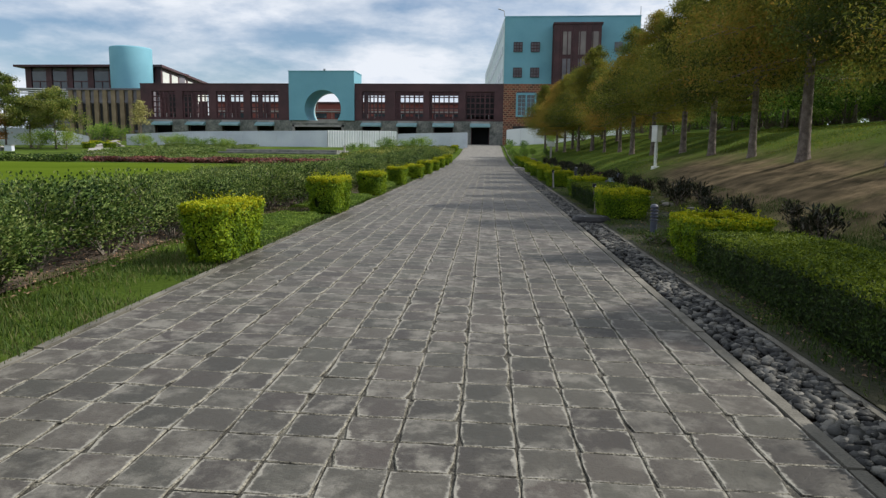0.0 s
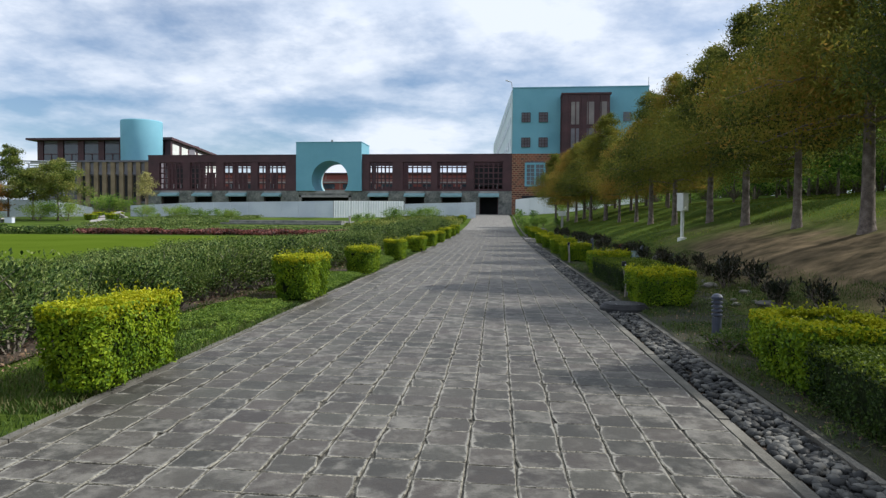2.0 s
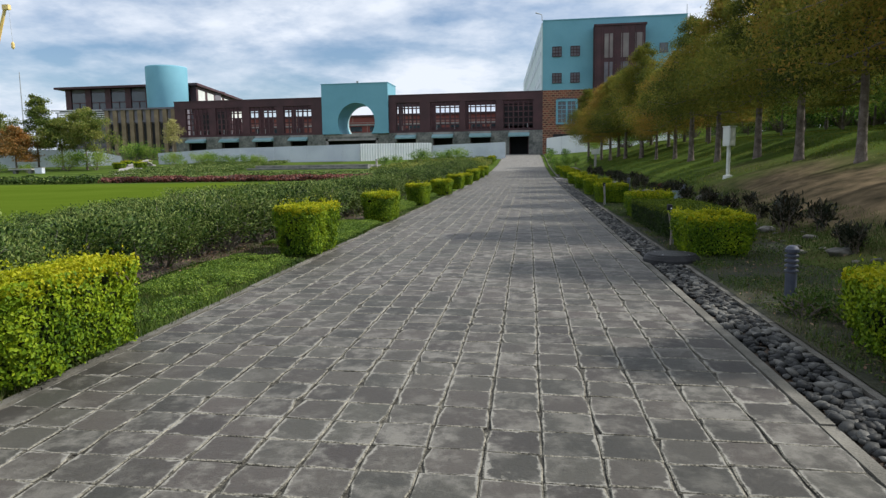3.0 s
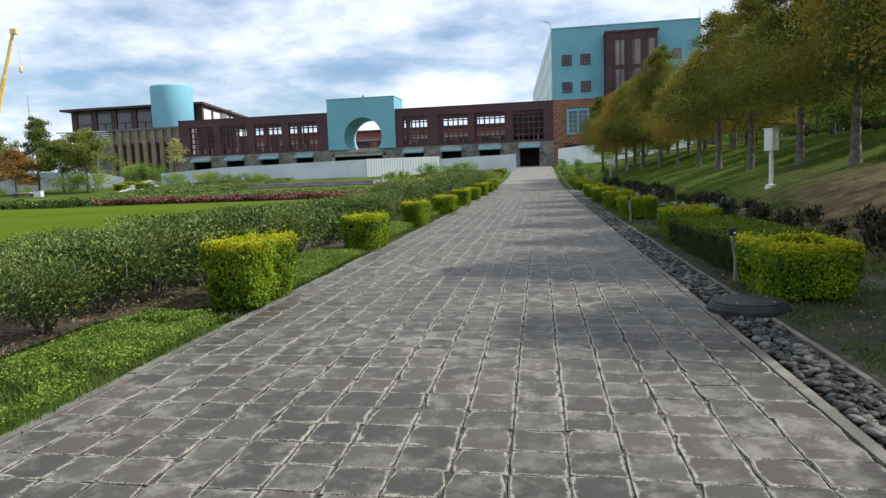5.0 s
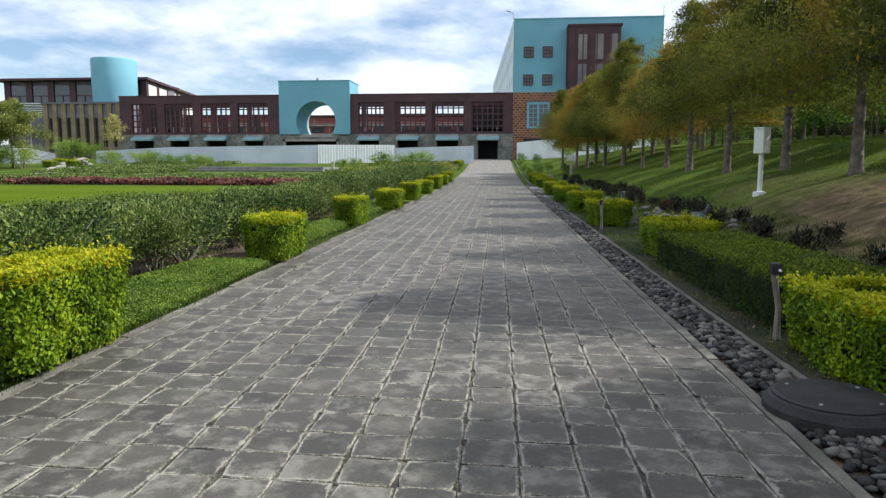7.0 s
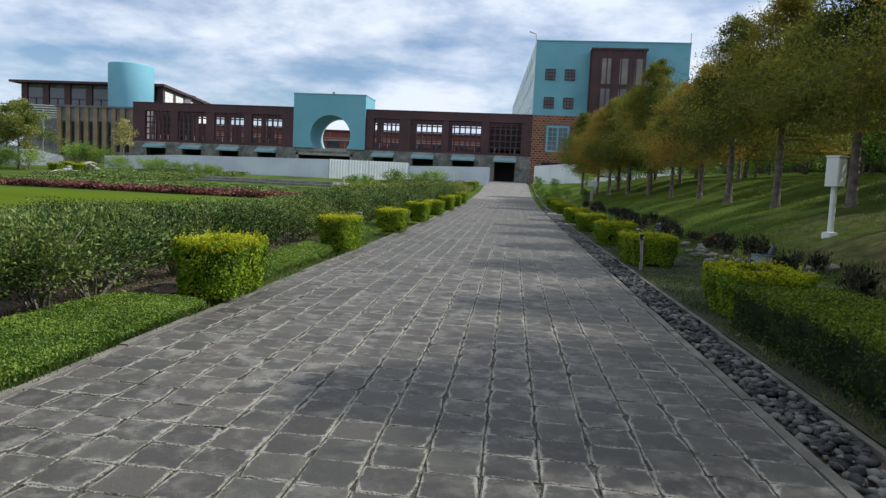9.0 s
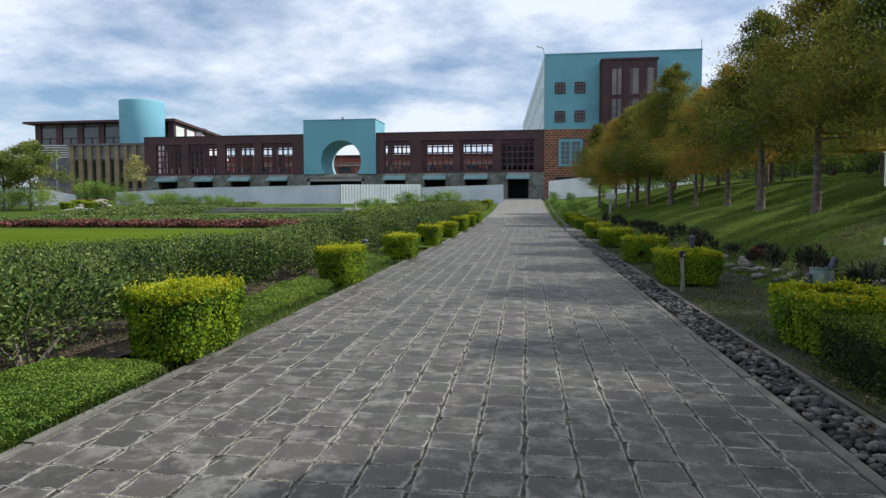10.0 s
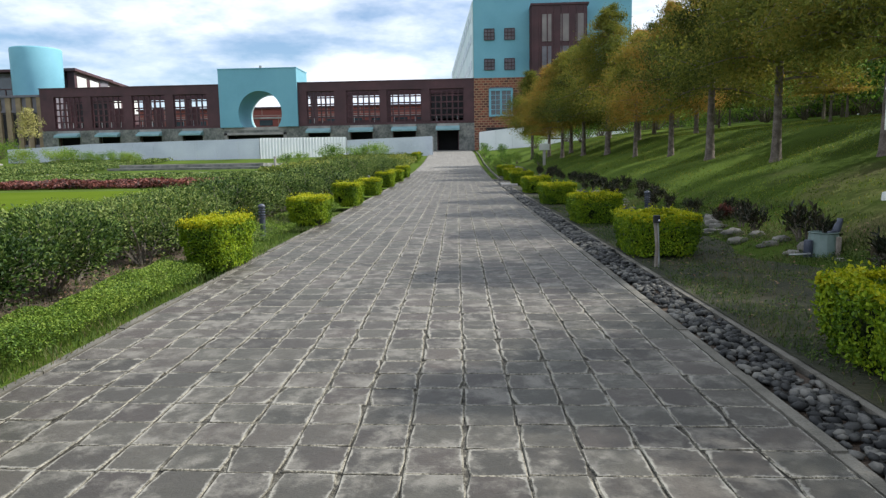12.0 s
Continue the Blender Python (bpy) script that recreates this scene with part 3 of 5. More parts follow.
    for px, pz in arc:
        dx, dz = px - cx, pz - cz
        if dz <= 0 or abs(dx) * (z1 - cz) > dz * (x1 - cx if dx > 0 else cx - x0):
            outer.append((x1 if dx > 0 else x0, cz + dz * ((x1 - cx if dx > 0 else cx - x0) / max(abs(dx), 1e-3))))
        else:
            outer.append((cx + dx * (z1 - cz) / dz, z1))
    outer = [(p, max(q, z0)) for p, q in outer]
    outer[0], outer[-1] = (x0, z0), (x1, z0)
    for j in range(n - 1):
        for corner in ((x0, z1), (x1, z1)):
            if (outer[j][0] - corner[0]) * (outer[j + 1][0] - corner[0]) <= 0 and outer[j][1] != outer[j + 1][1]:
                outer[j] = corner
    g = bmesh.new()
    rows = [[g.verts.new((p[0], y, p[1])) for p in line] for y in (y0, y1) for line in (arc, outer)]
    for j in range(n - 1):
        g.faces.new((rows[0][j], rows[0][j + 1], rows[1][j + 1], rows[1][j]))
        g.faces.new((rows[2][j + 1], rows[2][j], rows[3][j], rows[3][j + 1]))
        g.faces.new((rows[0][j + 1], rows[0][j], rows[2][j], rows[2][j + 1]))
        g.faces.new((rows[1][j], rows[1][j + 1], rows[3][j + 1], rows[3][j]))
    bmesh.ops.recalc_face_normals(g, faces=g.faces)
    gate = part("moon_gate_block", g, TEAL, b, "smooth teal block with a large round opening")
    block("coping", x0 - 0.06, x1 + 0.06, y0 - 0.06, y1 + 0.06, z1 + 0.004, z1 + 0.12, TEAL, gate)
    block("lamp_bracket", cx + 0.2, cx + 0.5, y0 - 0.1, y0 + 0.2, z1 + 0.12, z1 + 0.4, STEEL, gate)
    # pale tube added for the sunlight on the opening's far edge
    rim = tubes([[((cx + (r + 0.02) * math.cos(a), y1 + 0.1, cz + (r + 0.02) * math.sin(a)), 0.13) for a in np.linspace(math.pi - low, low, 40)]], 6)
    part("rear_rim", mesh("rear_rim", *rim, TEAL_PALE), None, gate)
    return b


arcade()


def tall_block():
    """The teal tower at the end of the walk, on a base of patterned brick; its side wall runs back at a slant."""
    b = thing("tower_building")
    tagged(b, "tall teal rendered block on a patterned red brick base", "building")
    x0, x1, zb, zt, yb = -0.33, 19.95, 12.8, 22.75, 178.0

    def prism(z_low, z_high, y_front, slant=5.4):
        g = bmesh.new()
        plan = [(x0, y_front), (x1, y_front), (x1, yb), (x0 - slant, yb)]
        lo, hi = [g.verts.new((*p, z_low)) for p in plan], [g.verts.new((*p, z_high)) for p in plan]
        for k in range(4):
            g.faces.new((lo[k], lo[(k + 1) % 4], hi[(k + 1) % 4], hi[k]))
        g.faces.new(lo[::-1]), g.faces.new(hi)
        return g
    part("brick_base", prism(2.6, zb, FACE), BRICK, b, "red brick laid in a stepped pattern with tan joints")
    part("upper_wall", prism(zb, zt, FACE + 0.01), TEAL, b, "smooth teal render")
    # pale cladding on the long side, with bands of windows
    d = Vector((-5.4, yb - FACE, 0)).normalized()
    out = Vector((-d.y, d.x, 0))
    turn = math.degrees(math.atan2(d.y, d.x))
    side = part("side_cladding", box(bmesh.new(), 0.15, 70.0, 0.02, 0.14, zb + 0.1, zt - 0.2), TEAL_PALE, b, "pale panelled side wall")
    side.matrix_basis = pose(x0, FACE, 0, 0, 0, turn)
    for z in (14.2, 17.6, 20.6):
        for k in range(14):
            w = part("window", box(bmesh.new(), 2 + k * 4.8, 5.2 + k * 4.8, 0.12, 0.2, z, z + 1.1), PALE_GLASS, b)
            w.matrix_basis = pose(x0, FACE, 0, 0, 0, turn)
    block("parapet", x0 - 0.05, x1 + 0.05, FACE - 0.06, FACE + 0.3, zt + 0.002, zt + 0.14, TEAL, b)
    # small square windows with bars
    for wx in (1.06, 3.68):
        for wz in (17.6, 13.8):
            w = block("window", wx, wx + 1.3, FACE - 0.06, FACE + 0.03, wz, wz + 1.4, SLATE, b, "small square barred window")
            for j in range(4):
                block("bar", wx + 1.3 * j / 3 - 0.035, wx + 1.3 * j / 3 + 0.035, FACE - 0.14, FACE - 0.062, wz, wz + 1.4, MAROON, w)
                block("bar", wx, wx + 1.3, FACE - 0.13, FACE - 0.066, wz + 1.4 * j / 3 - 0.035, wz + 1.4 * j / 3 + 0.035, MAROON, w)
    w = block("window", 16.2, 17.4, FACE - 0.06, FACE + 0.03, 17.6, 19.0, GLASS, b)
    # framed pair of windows in the brick
    w = block("window", 1.75, 4.6, FACE - 0.05, FACE + 0.03, 7.95, 11.6, GLASS, b, "tall paired window in a teal frame")
    for a, c in ((1.6, 1.9), (3.05, 3.3), (4.45, 4.75)):
        block("frame", a, c, FACE - 0.18, FACE - 0.052, 7.85, 11.35, TEAL, w)
    for a, c in ((7.8, 8.05), (11.1, 11.4)):
        block("frame", 1.6, 4.75, FACE - 0.19, FACE - 0.054, a, c, TEAL, w)
    for j in range(1, 5):
        block("glazing_bar", 1.9, 4.45, FACE - 0.09, FACE - 0.053, 8.05 + j * 0.62, 8.11 + j * 0.62, TEAL, w)
    for x in (2.45, 3.85):
        block("glazing_bar", x, x + 0.06, FACE - 0.1, FACE - 0.051, 8.05, 11.1, TEAL, w)
    block("doorway", 1.2, 4.4, FACE - 0.04, FACE + 0.02, 3.0, 6.4, DARK, b, "dark doorway at the foot")
    # maroon bay
    bx0, bx1, by = 7.0, 13.9, FACE - 2.6
    bay = block("bay", bx0, bx1, by, FACE + 0.02, 7.5, 21.2, MAROON, b, "projecting maroon bay with tall narrow windows")
    block("cap", bx0 - 0.15, bx1 + 0.2, by - 0.15, FACE, 21.2, 21.45, MAROON, bay)
    for k in range(8):
        x = bx0 + 0.1 + k * 0.92
        block("rib", x - 0.07, x + 0.07, by - 0.14, by, 7.6, 21.1, MAROON, bay)
    for k, x in enumerate((8.3, 10.6, 12.5)):
        for z, m in ((16.8, BAY_GLASS), (12.9, SLATE), (9.0, BAY_GLASS)):
            block("window", x, x + 1.15, by - 0.09, by + 0.01, z, z + 3.3, m, bay)
    for j in range(5):
        block("rib", bx0 - 0.12, bx0, by + 0.3 + j * 0.5, by + 0.42 + j * 0.5, 7.6, 21.1, MAROON, bay)
    lamp = tubes([[((x0 - 0.1, FACE, zt), 0.06), ((x0 - 0.2, FACE - 0.1, zt + 0.9), 0.06), ((x0 - 1.1, FACE - 0.2, zt + 1.2), 0.1)]], 6)
    part("roof_lamp", mesh("roof_lamp", *lamp, STEEL), None, b)
    rod = tubes([[((x1 - 0.1, FACE, zt), 0.05), ((x1 - 0.1, FACE, zt + 1.4), 0.05)]], 6)
    part("lightning_rod", mesh("lightning_rod", *rod, STEEL), None, b)
    return b


tall_block()


def west_building():
    """The striped front with the upper storey and the teal drum."""
    b = thing("striped_building")
    tagged(b, "low building with upright tan and grey panels and dark slots", "building")
    x0, x1, y, z0, zt = -72.8, -59.32, 109.0, 2.8, 12.15
    block("body", x0, x1, y + 0.4, y + 16, z0, zt - 0.1, SLATE, b)
    n = 9
    w = (x1 - x0) / n
    for k in range(n):
        a = x0 + k * w
        block("panel", a + 0.05, a + w * 0.52, y - 0.05, y + 0.4, z0, zt - 0.3, TAN, b, "upright tan panel")
        block("grey_panel", a + w * 0.58, a + w * 0.95, y + 0.15, y + 0.39, 9.95, zt - 0.3, SLATE, b)
        block("slot", a + w * 0.58, a + w * 0.95, y + 0.3, y + 0.41, 5.2, 9.6, DARK, b, "dark window slot")
    for z in (9.8, 5.0):
        block("band", x0, x1, y + 0.1, y + 0.39, z, z + 0.35, SLATE, b)
    block("coping", x0 - 0.2, x1, y - 0.15, y + 1.0, zt - 0.3, zt, SLATE, b)
    up = thing("upper_building")
    tagged(up, "flat-roofed upper storey with maroon posts and grey glazing", "building")
    u0, u1, uy = -94.3, -68.4, 128.0
    block("wall", u0, u1, uy + 0.5, uy + 14, 3.0, 17.9, SLATE, up)
    block("roof", u0 - 1.5, u1 + 0.5, uy - 1.2, uy + 15, 17.95, 18.35, MAROON, up, "thin projecting roof")
    for k in range(6):
        x = u0 + k * 4.3
        block("post", x, x + 1.2, uy + 0.1, uy + 0.49, 13.5, 17.94, MAROON, up)
        block("glazing", x + 1.3, x + 4.2, uy + 0.3, uy + 0.48, 14.0, 17.2, GLASS, up)
        block("mullion", x + 2.8, x + 2.95, uy + 0.2, uy + 0.29, 14.0, 15.3, MAROON, up)
        block("transom", x + 1.3, x + 4.2, uy + 0.2, uy + 0.29, 15.25, 15.4, MAROON, up)
    block("ledge", u0 - 1, u1, uy - 0.6, uy + 0.09, 13.6, 13.9, SLATE, up)
    # wing that runs back with a falling roof line
    wing = bmesh.new()
    pl = [(-67.6, 128.0), (-66.4, 128.0), (-72.2, 161.0), (-73.4, 161.0)]
    lo = [wing.verts.new((*p, 3.0)) for p in pl]
    hi = [wing.verts.new((p[0], p[1], 17.9)) for p in pl]
    for k in range(4):
        wing.faces.new((lo[k], lo[(k + 1) % 4], hi[(k + 1) % 4], hi[k]))
    wing.faces.new(lo[::-1]), wing.faces.new(hi)
    part("wing", wing, MAROON, up)
    for k in range(6):
        f0, f1 = (k + 0.18) / 6, (k + 0.9) / 6
        g = bmesh.new()
        a, c = Vector((-66.36, 128, 0)).lerp(Vector((-72.16, 161, 0)), f0), Vector((-66.36, 128, 0)).lerp(Vector((-72.16, 161, 0)), f1)
        g.faces.new([g.verts.new(p) for p in ((a.x, a.y, 13.0), (c.x, c.y, 13.0), (c.x, c.y, 17.3), (a.x, a.y, 17.3))])
        made = bmesh.ops.extrude_face_region(g, geom=list(g.faces))["geom"]
        bmesh.ops.translate(g, vec=(-0.05, 0, 0), verts=[v for v in made if isinstance(v, bmesh.types.BMVert)])
        bmesh.ops.recalc_face_normals(g, faces=g.faces)
        part("glazing", g, BOX_WHITE, up, "pale window panel")
    eave = bmesh.new()
    pe = [(-67.9, 127.0), (-65.6, 127.0), (-71.6, 162.0), (-73.6, 162.0)]
    lo, hi = [eave.verts.new((*p, 17.92)) for p in pe], [eave.verts.new((*p, 18.35)) for p in pe]
    for k in range(4):
        eave.faces.new((lo[k], lo[(k + 1) % 4], hi[(k + 1) % 4], hi[k]))
    eave.faces.new(lo[::-1]), eave.faces.new(hi)
    part("eave", eave, MAROON, up, "thin projecting roof edge")
    drum = thing("teal_drum", -69.98, 124.0, 3.0)
    tagged(drum, "plain teal cylindrical tower with a flat top", "tower")
    part("shell", ring(bmesh.new(), [(3.55, 0), (3.7, 17.7), (3.64, 17.9)], 48), TEAL, drum)
    for p in drum.children[0].data.polygons:
        p.use_smooth = abs(p.normal.z) < 0.5
    pipes = thing("roof_pipes", -73.5, 111.0, 11.0)
    tagged(pipes, "bundle of pale roof trusses beside the striped front", "roof frame")
    for k in range(6):
        t_ = tubes([[((-13 + 0.4 * k, 3 + k * 0.5, 1.6 - 0.35 * k), 0.12), ((-0.4, k * 0.5, 1.1 - 0.32 * k), 0.12)]], 6)
        part("truss_pipe", mesh("truss_pipe", *t_, STEEL), None, pipes)
    block("truss_post", -3.2, -3.0, 0, 0.2, -8.1, 0.4, STEEL, pipes)
    block("truss_post", -11.2, -11.0, 2, 2.2, -8.1, 1.2, STEEL, pipes)


west_building()


def rear_building():
    """The red building seen through the frame of the arcade."""
    b = thing("red_building")
    tagged(b, "low red walled building with pale bands behind the arcade", "building")
    block("wall", -62, -3, 140, 150, 3.5, 12.2, RED_WALL, b)
    for z in (8.7, 10.4):
        block("band", -62, -3, 139.85, 139.99, z, z + 0.3, TERRACE, b)
    block("roof_edge", -62.3, -2.7, 139.7, 150.3, 12.2, 12.5, MAROON, b)
    for k in range(14):
        block("window", -60 + k * 4.1, -57.6 + k * 4.1, 139.9, 139.98, 9.2, 10.2, GLASS, b)


rear_building()


def fence(name, points, height, mat, label, ribs=0.0, drop=0.3):
    """A hoarding of sheet panels along a line; ribs: the pitch of its corrugation."""
    f = thing(name, *points[0][:2], 0)
    tagged(f, label, "fence", group="hoardings")
    ox, oy = points[0][:2]
    for (xa, ya, ta), (xb, yb_, tb) in zip(points, points[1:]):
        length = math.hypot(xb - xa, yb_ - ya)
        n = max(1, round(length / 2.4))
        for k in range(n):
            g = bmesh.new()
            if not ribs:
                qa, qb = k / n, (k + 0.99) / n
                lo, hi = [], []
                for q, dy in ((qa, 0), (qb, 0), (qb, 0.05), (qa, 0.05)):
                    x, y = xa + (xb - xa) * q, ya + (yb_ - ya) * q + dy
                    lo.append(g.verts.new((x - ox, y - oy, float(land(x, y)) - drop)))
                    hi.append(g.verts.new((x - ox, y - oy, ta + (tb - ta) * q + 0.03 * noise.noise((x, y, 0)))))
                for j in range(4):
                    g.faces.new((lo[j], lo[(j + 1) % 4], hi[(j + 1) % 4], hi[j]))
                g.faces.new(lo[::-1]), g.faces.new(hi)
                part("panel", g, mat, f)
                continue
            steps = max(1, round(length / n / ribs) * 4)
            rows_ = []
            for s in range(steps + 1):
                q = (k + s / steps * 0.985) / n
                x, y, t_ = xa + (xb - xa) * q, ya + (yb_ - ya) * q, ta + (tb - ta) * q
                y += 0.05 if (s // 2) % 2 else 0.0
                rows_.append((g.verts.new((x - ox, y - oy, float(land(x, y)) - drop)), g.verts.new((x - ox, y - oy, t_ + 0.02 * noise.noise((x, y, 0))))))
            for a, c in zip(rows_, rows_[1:]):
                g.faces.new((a[0], c[0], c[1], a[1]))
            part("panel", g, mat, f)
        for k in range(n + 1):
            q = k / n
            x, y, t_ = xa + (xb - xa) * q, ya + (yb_ - ya) * q, ta + (tb - ta) * q
            block("post", x - ox - 0.05, x - ox + 0.05, y - oy + 0.08, y - oy + 0.18, float(land(x, y)) - drop, t_ - 0.1, STEEL, f)
    return f


fence("hoarding", [(-50.7, 88.0, 4.05), (-41.4, 88.0, 4.5), (-23.0, 88.0, 4.75)], 2.4, GREY_BOARD, "pale grey smooth hoarding in front of the arcade")
fence("hoarding", [(-22.95, 88.0, 4.78), (-14.2, 90.5, 4.85)], 2.4, WHITE, "bright white corrugated hoarding catching the sun", 0.32)
fence("hoarding", [(-14.1, 90.6, 4.5), (-4.8, 90.6, 4.75)], 1.6, GREY_BOARD, "low pale hoarding with scribbles beside the path")
fence("hoarding", [(-72, 84.0, 4.7), (-60, 86.0, 4.7), (-56.1, 88.0, 3.75)], 2.4, GREY_BOARD, "weathered pale grey hoarding behind the bushes")
fence("hoarding", [(0.3, 104.0, 5.7), (4.5, 104.0, 6.1), (12.5, 104.2, 6.2), (30, 106, 6.6)], 2.2, WHITE, "white hoarding at the foot of the tower")


def terrace():
    """The low stepped platform on the lawn's far side."""
    t_ = thing("stepped_platform", -24.0, 74.0, 1.85)
    tagged(t_, "low grey stone platform with long steps", "steps")
    for k in range(3):
        block("step", -6.5 - 0.6 * (2 - k), 6.0 + 0.2 * (2 - k), -2.5 + 0.9 * k, 5.0, -0.6 + 0.28 * k, -0.32 + 0.28 * k, STONE, t_, bevel=0.03)
        block("nosing", -6.52 - 0.6 * (2 - k), 6.02 + 0.2 * (2 - k), -2.53 + 0.9 * k, -2.3 + 0.9 * k, -0.38 + 0.28 * k, -0.30 + 0.28 * k, TERRACE, t_, "pale stone nosing")
    wall = thing("garden_wall", -25, 66.0, 0.25)
    tagged(wall, "long low stone edging wall of the terrace", "wall")
    for k in range(9):
        a = -8.0 + 2.1 * k
        block("edging_stone", a, a + 2.06, 0, 0.35, 0.6, 1.2, TERRACE, wall, bevel=0.02)
    post = thing("garden_post", -17.8, 76.0, 1.5)
    tagged(post, "short grey post at the platform's corner", "post")
    part("shaft", ring(bmesh.new(), [(0.12, 0), (0.1, 1.0), (0.14, 1.02), (0.14, 1.15)], 10), TERRACE, post)
    sheet("side_walk", lambda y: -39.8 - 0.62 * (y - 62) - middle(y), lambda y: -37.2 - 0.60 * (y - 62) - middle(y), list(np.arange(62, 90, 2.0)), 0.06, TERRACE, "pale paved side walk across the lawn", "pavement")


terrace()


def crane():
    c = thing("mobile_crane", -143.6, 160, 4.0)
    tagged(c, "yellow telescopic crane boom with a hanging hook", "crane")
    line = [((-2, 0, 0), 0.9), ((2.5, 0, 16), 0.75), ((2.5, 0, 16.01), 0.6), ((6.5, 0, 28), 0.55), ((6.5, 0, 28.01), 0.42), ((10.3, 0, 39), 0.38)]
    part("boom", mesh("boom", *tubes([line], 6), YELLOW_PAINT), None, c, "yellow telescopic boom")
    block("boom_head", 9.7, 11.4, -0.5, 0.5, 38.2, 39.4, YELLOW_PAINT, c)
    part("cable", mesh("cable", *tubes([[((11.2, 0, 38.5), 0.05), ((11.5, 0, 30), 0.05)]], 5), STEEL), None, c)
    part("hook_block", ring(bmesh.new(), [(0.1, 28.6), (0.4, 29.0), (0.4, 30.0), (0.15, 30.4)], 8), YELLOW_PAINT, c).location = (11.5, 0, 0)
    block("carrier", -6, 4, -1.5, 1.5, -0.9, 1.6, YELLOW_PAINT, c)
    m = thing("mast", -131.0, 160, 4.0)
    tagged(m, "thin grey mast behind the trees", "mast")
    part("pole", mesh("pole", *tubes([[((0, 0, 0), 0.2), ((0, 0, 23), 0.09)]], 6), STEEL), None, m)


crane()

# ---- planting ----
def rounded_shell(n, sx, sy, sz, spread, foot, uneven):
    """Points and outward directions over the sides and top of a trimmed block of that size, standing on z = 0."""
    areas = np.array([1.7 * sx * sy, sx * sz, sx * sz, sy * sz, sy * sz])
    which = rng.choice(5, n, p=areas / areas.sum())
    a, b = rng.uniform(-0.5, 0.5, n), rng.uniform(-0.5, 0.5, n)
    p, d = np.empty((n, 3)), np.zeros((n, 3))
    for k, (axis, sign) in enumerate(((2, 1), (1, -1), (1, 1), (0, -1), (0, 1))):
        m = which == k
        q = np.empty((m.sum(), 3))
        if axis == 2:
            q[:, 0], q[:, 1], q[:, 2] = a[m] * sx, b[m] * sy, sz
        elif axis == 1:
            q[:, 0], q[:, 1], q[:, 2] = a[m] * sx, sign * sy / 2, (b[m] + 0.5) * sz
        else:
            q[:, 0], q[:, 1], q[:, 2] = sign * sx / 2, a[m] * sy, (b[m] + 0.5) * sz
        p[m] = q
        d[m, axis] = sign
    # rounded upright corners, a soft shoulder, and a foot drawn in under the wider top
    r = min(0.2, sx * 0.3)
    over = np.abs(p[:, :2]) - np.array([sx / 2 - r, sy / 2 - r])
    c = (over > 0).all(1)
    away = over[c] / np.linalg.norm(over[c], axis=1, keepdims=True)
    far = np.where(which[c] == 0, np.minimum(np.linalg.norm(over[c], axis=1), r), r)
    p[c, :2] = np.sign(p[c, :2]) * (np.array([sx / 2 - r, sy / 2 - r]) + away * far[:, None])
    turned = c & (which > 0)
    d[turned, :2] = np.sign(p[turned, :2]) * away[which[c] > 0]
    p[:, :2] *= (foot + (1 - foot) * np.clip(p[:, 2] / (0.7 * sz), 0, 1))[:, None]
    brim = np.clip(np.abs(p[:, :2]) / np.array([sx / 2, sy / 2]), 0, 1).max(1)
    p[:, 2] -= np.where(which == 0, 0.05 * brim ** 8, 0.0)
    lump = np.array([noise.noise((x * 4.5, y * 4.5, z * 4.5)) + 0.5 * noise.noise((x * 11, y * 11, z * 11)) for x, y, z in p])
    p += d * (uneven * lump + rng.normal(0, spread, n) - 0.02)[:, None]
    return p, d, which == 0


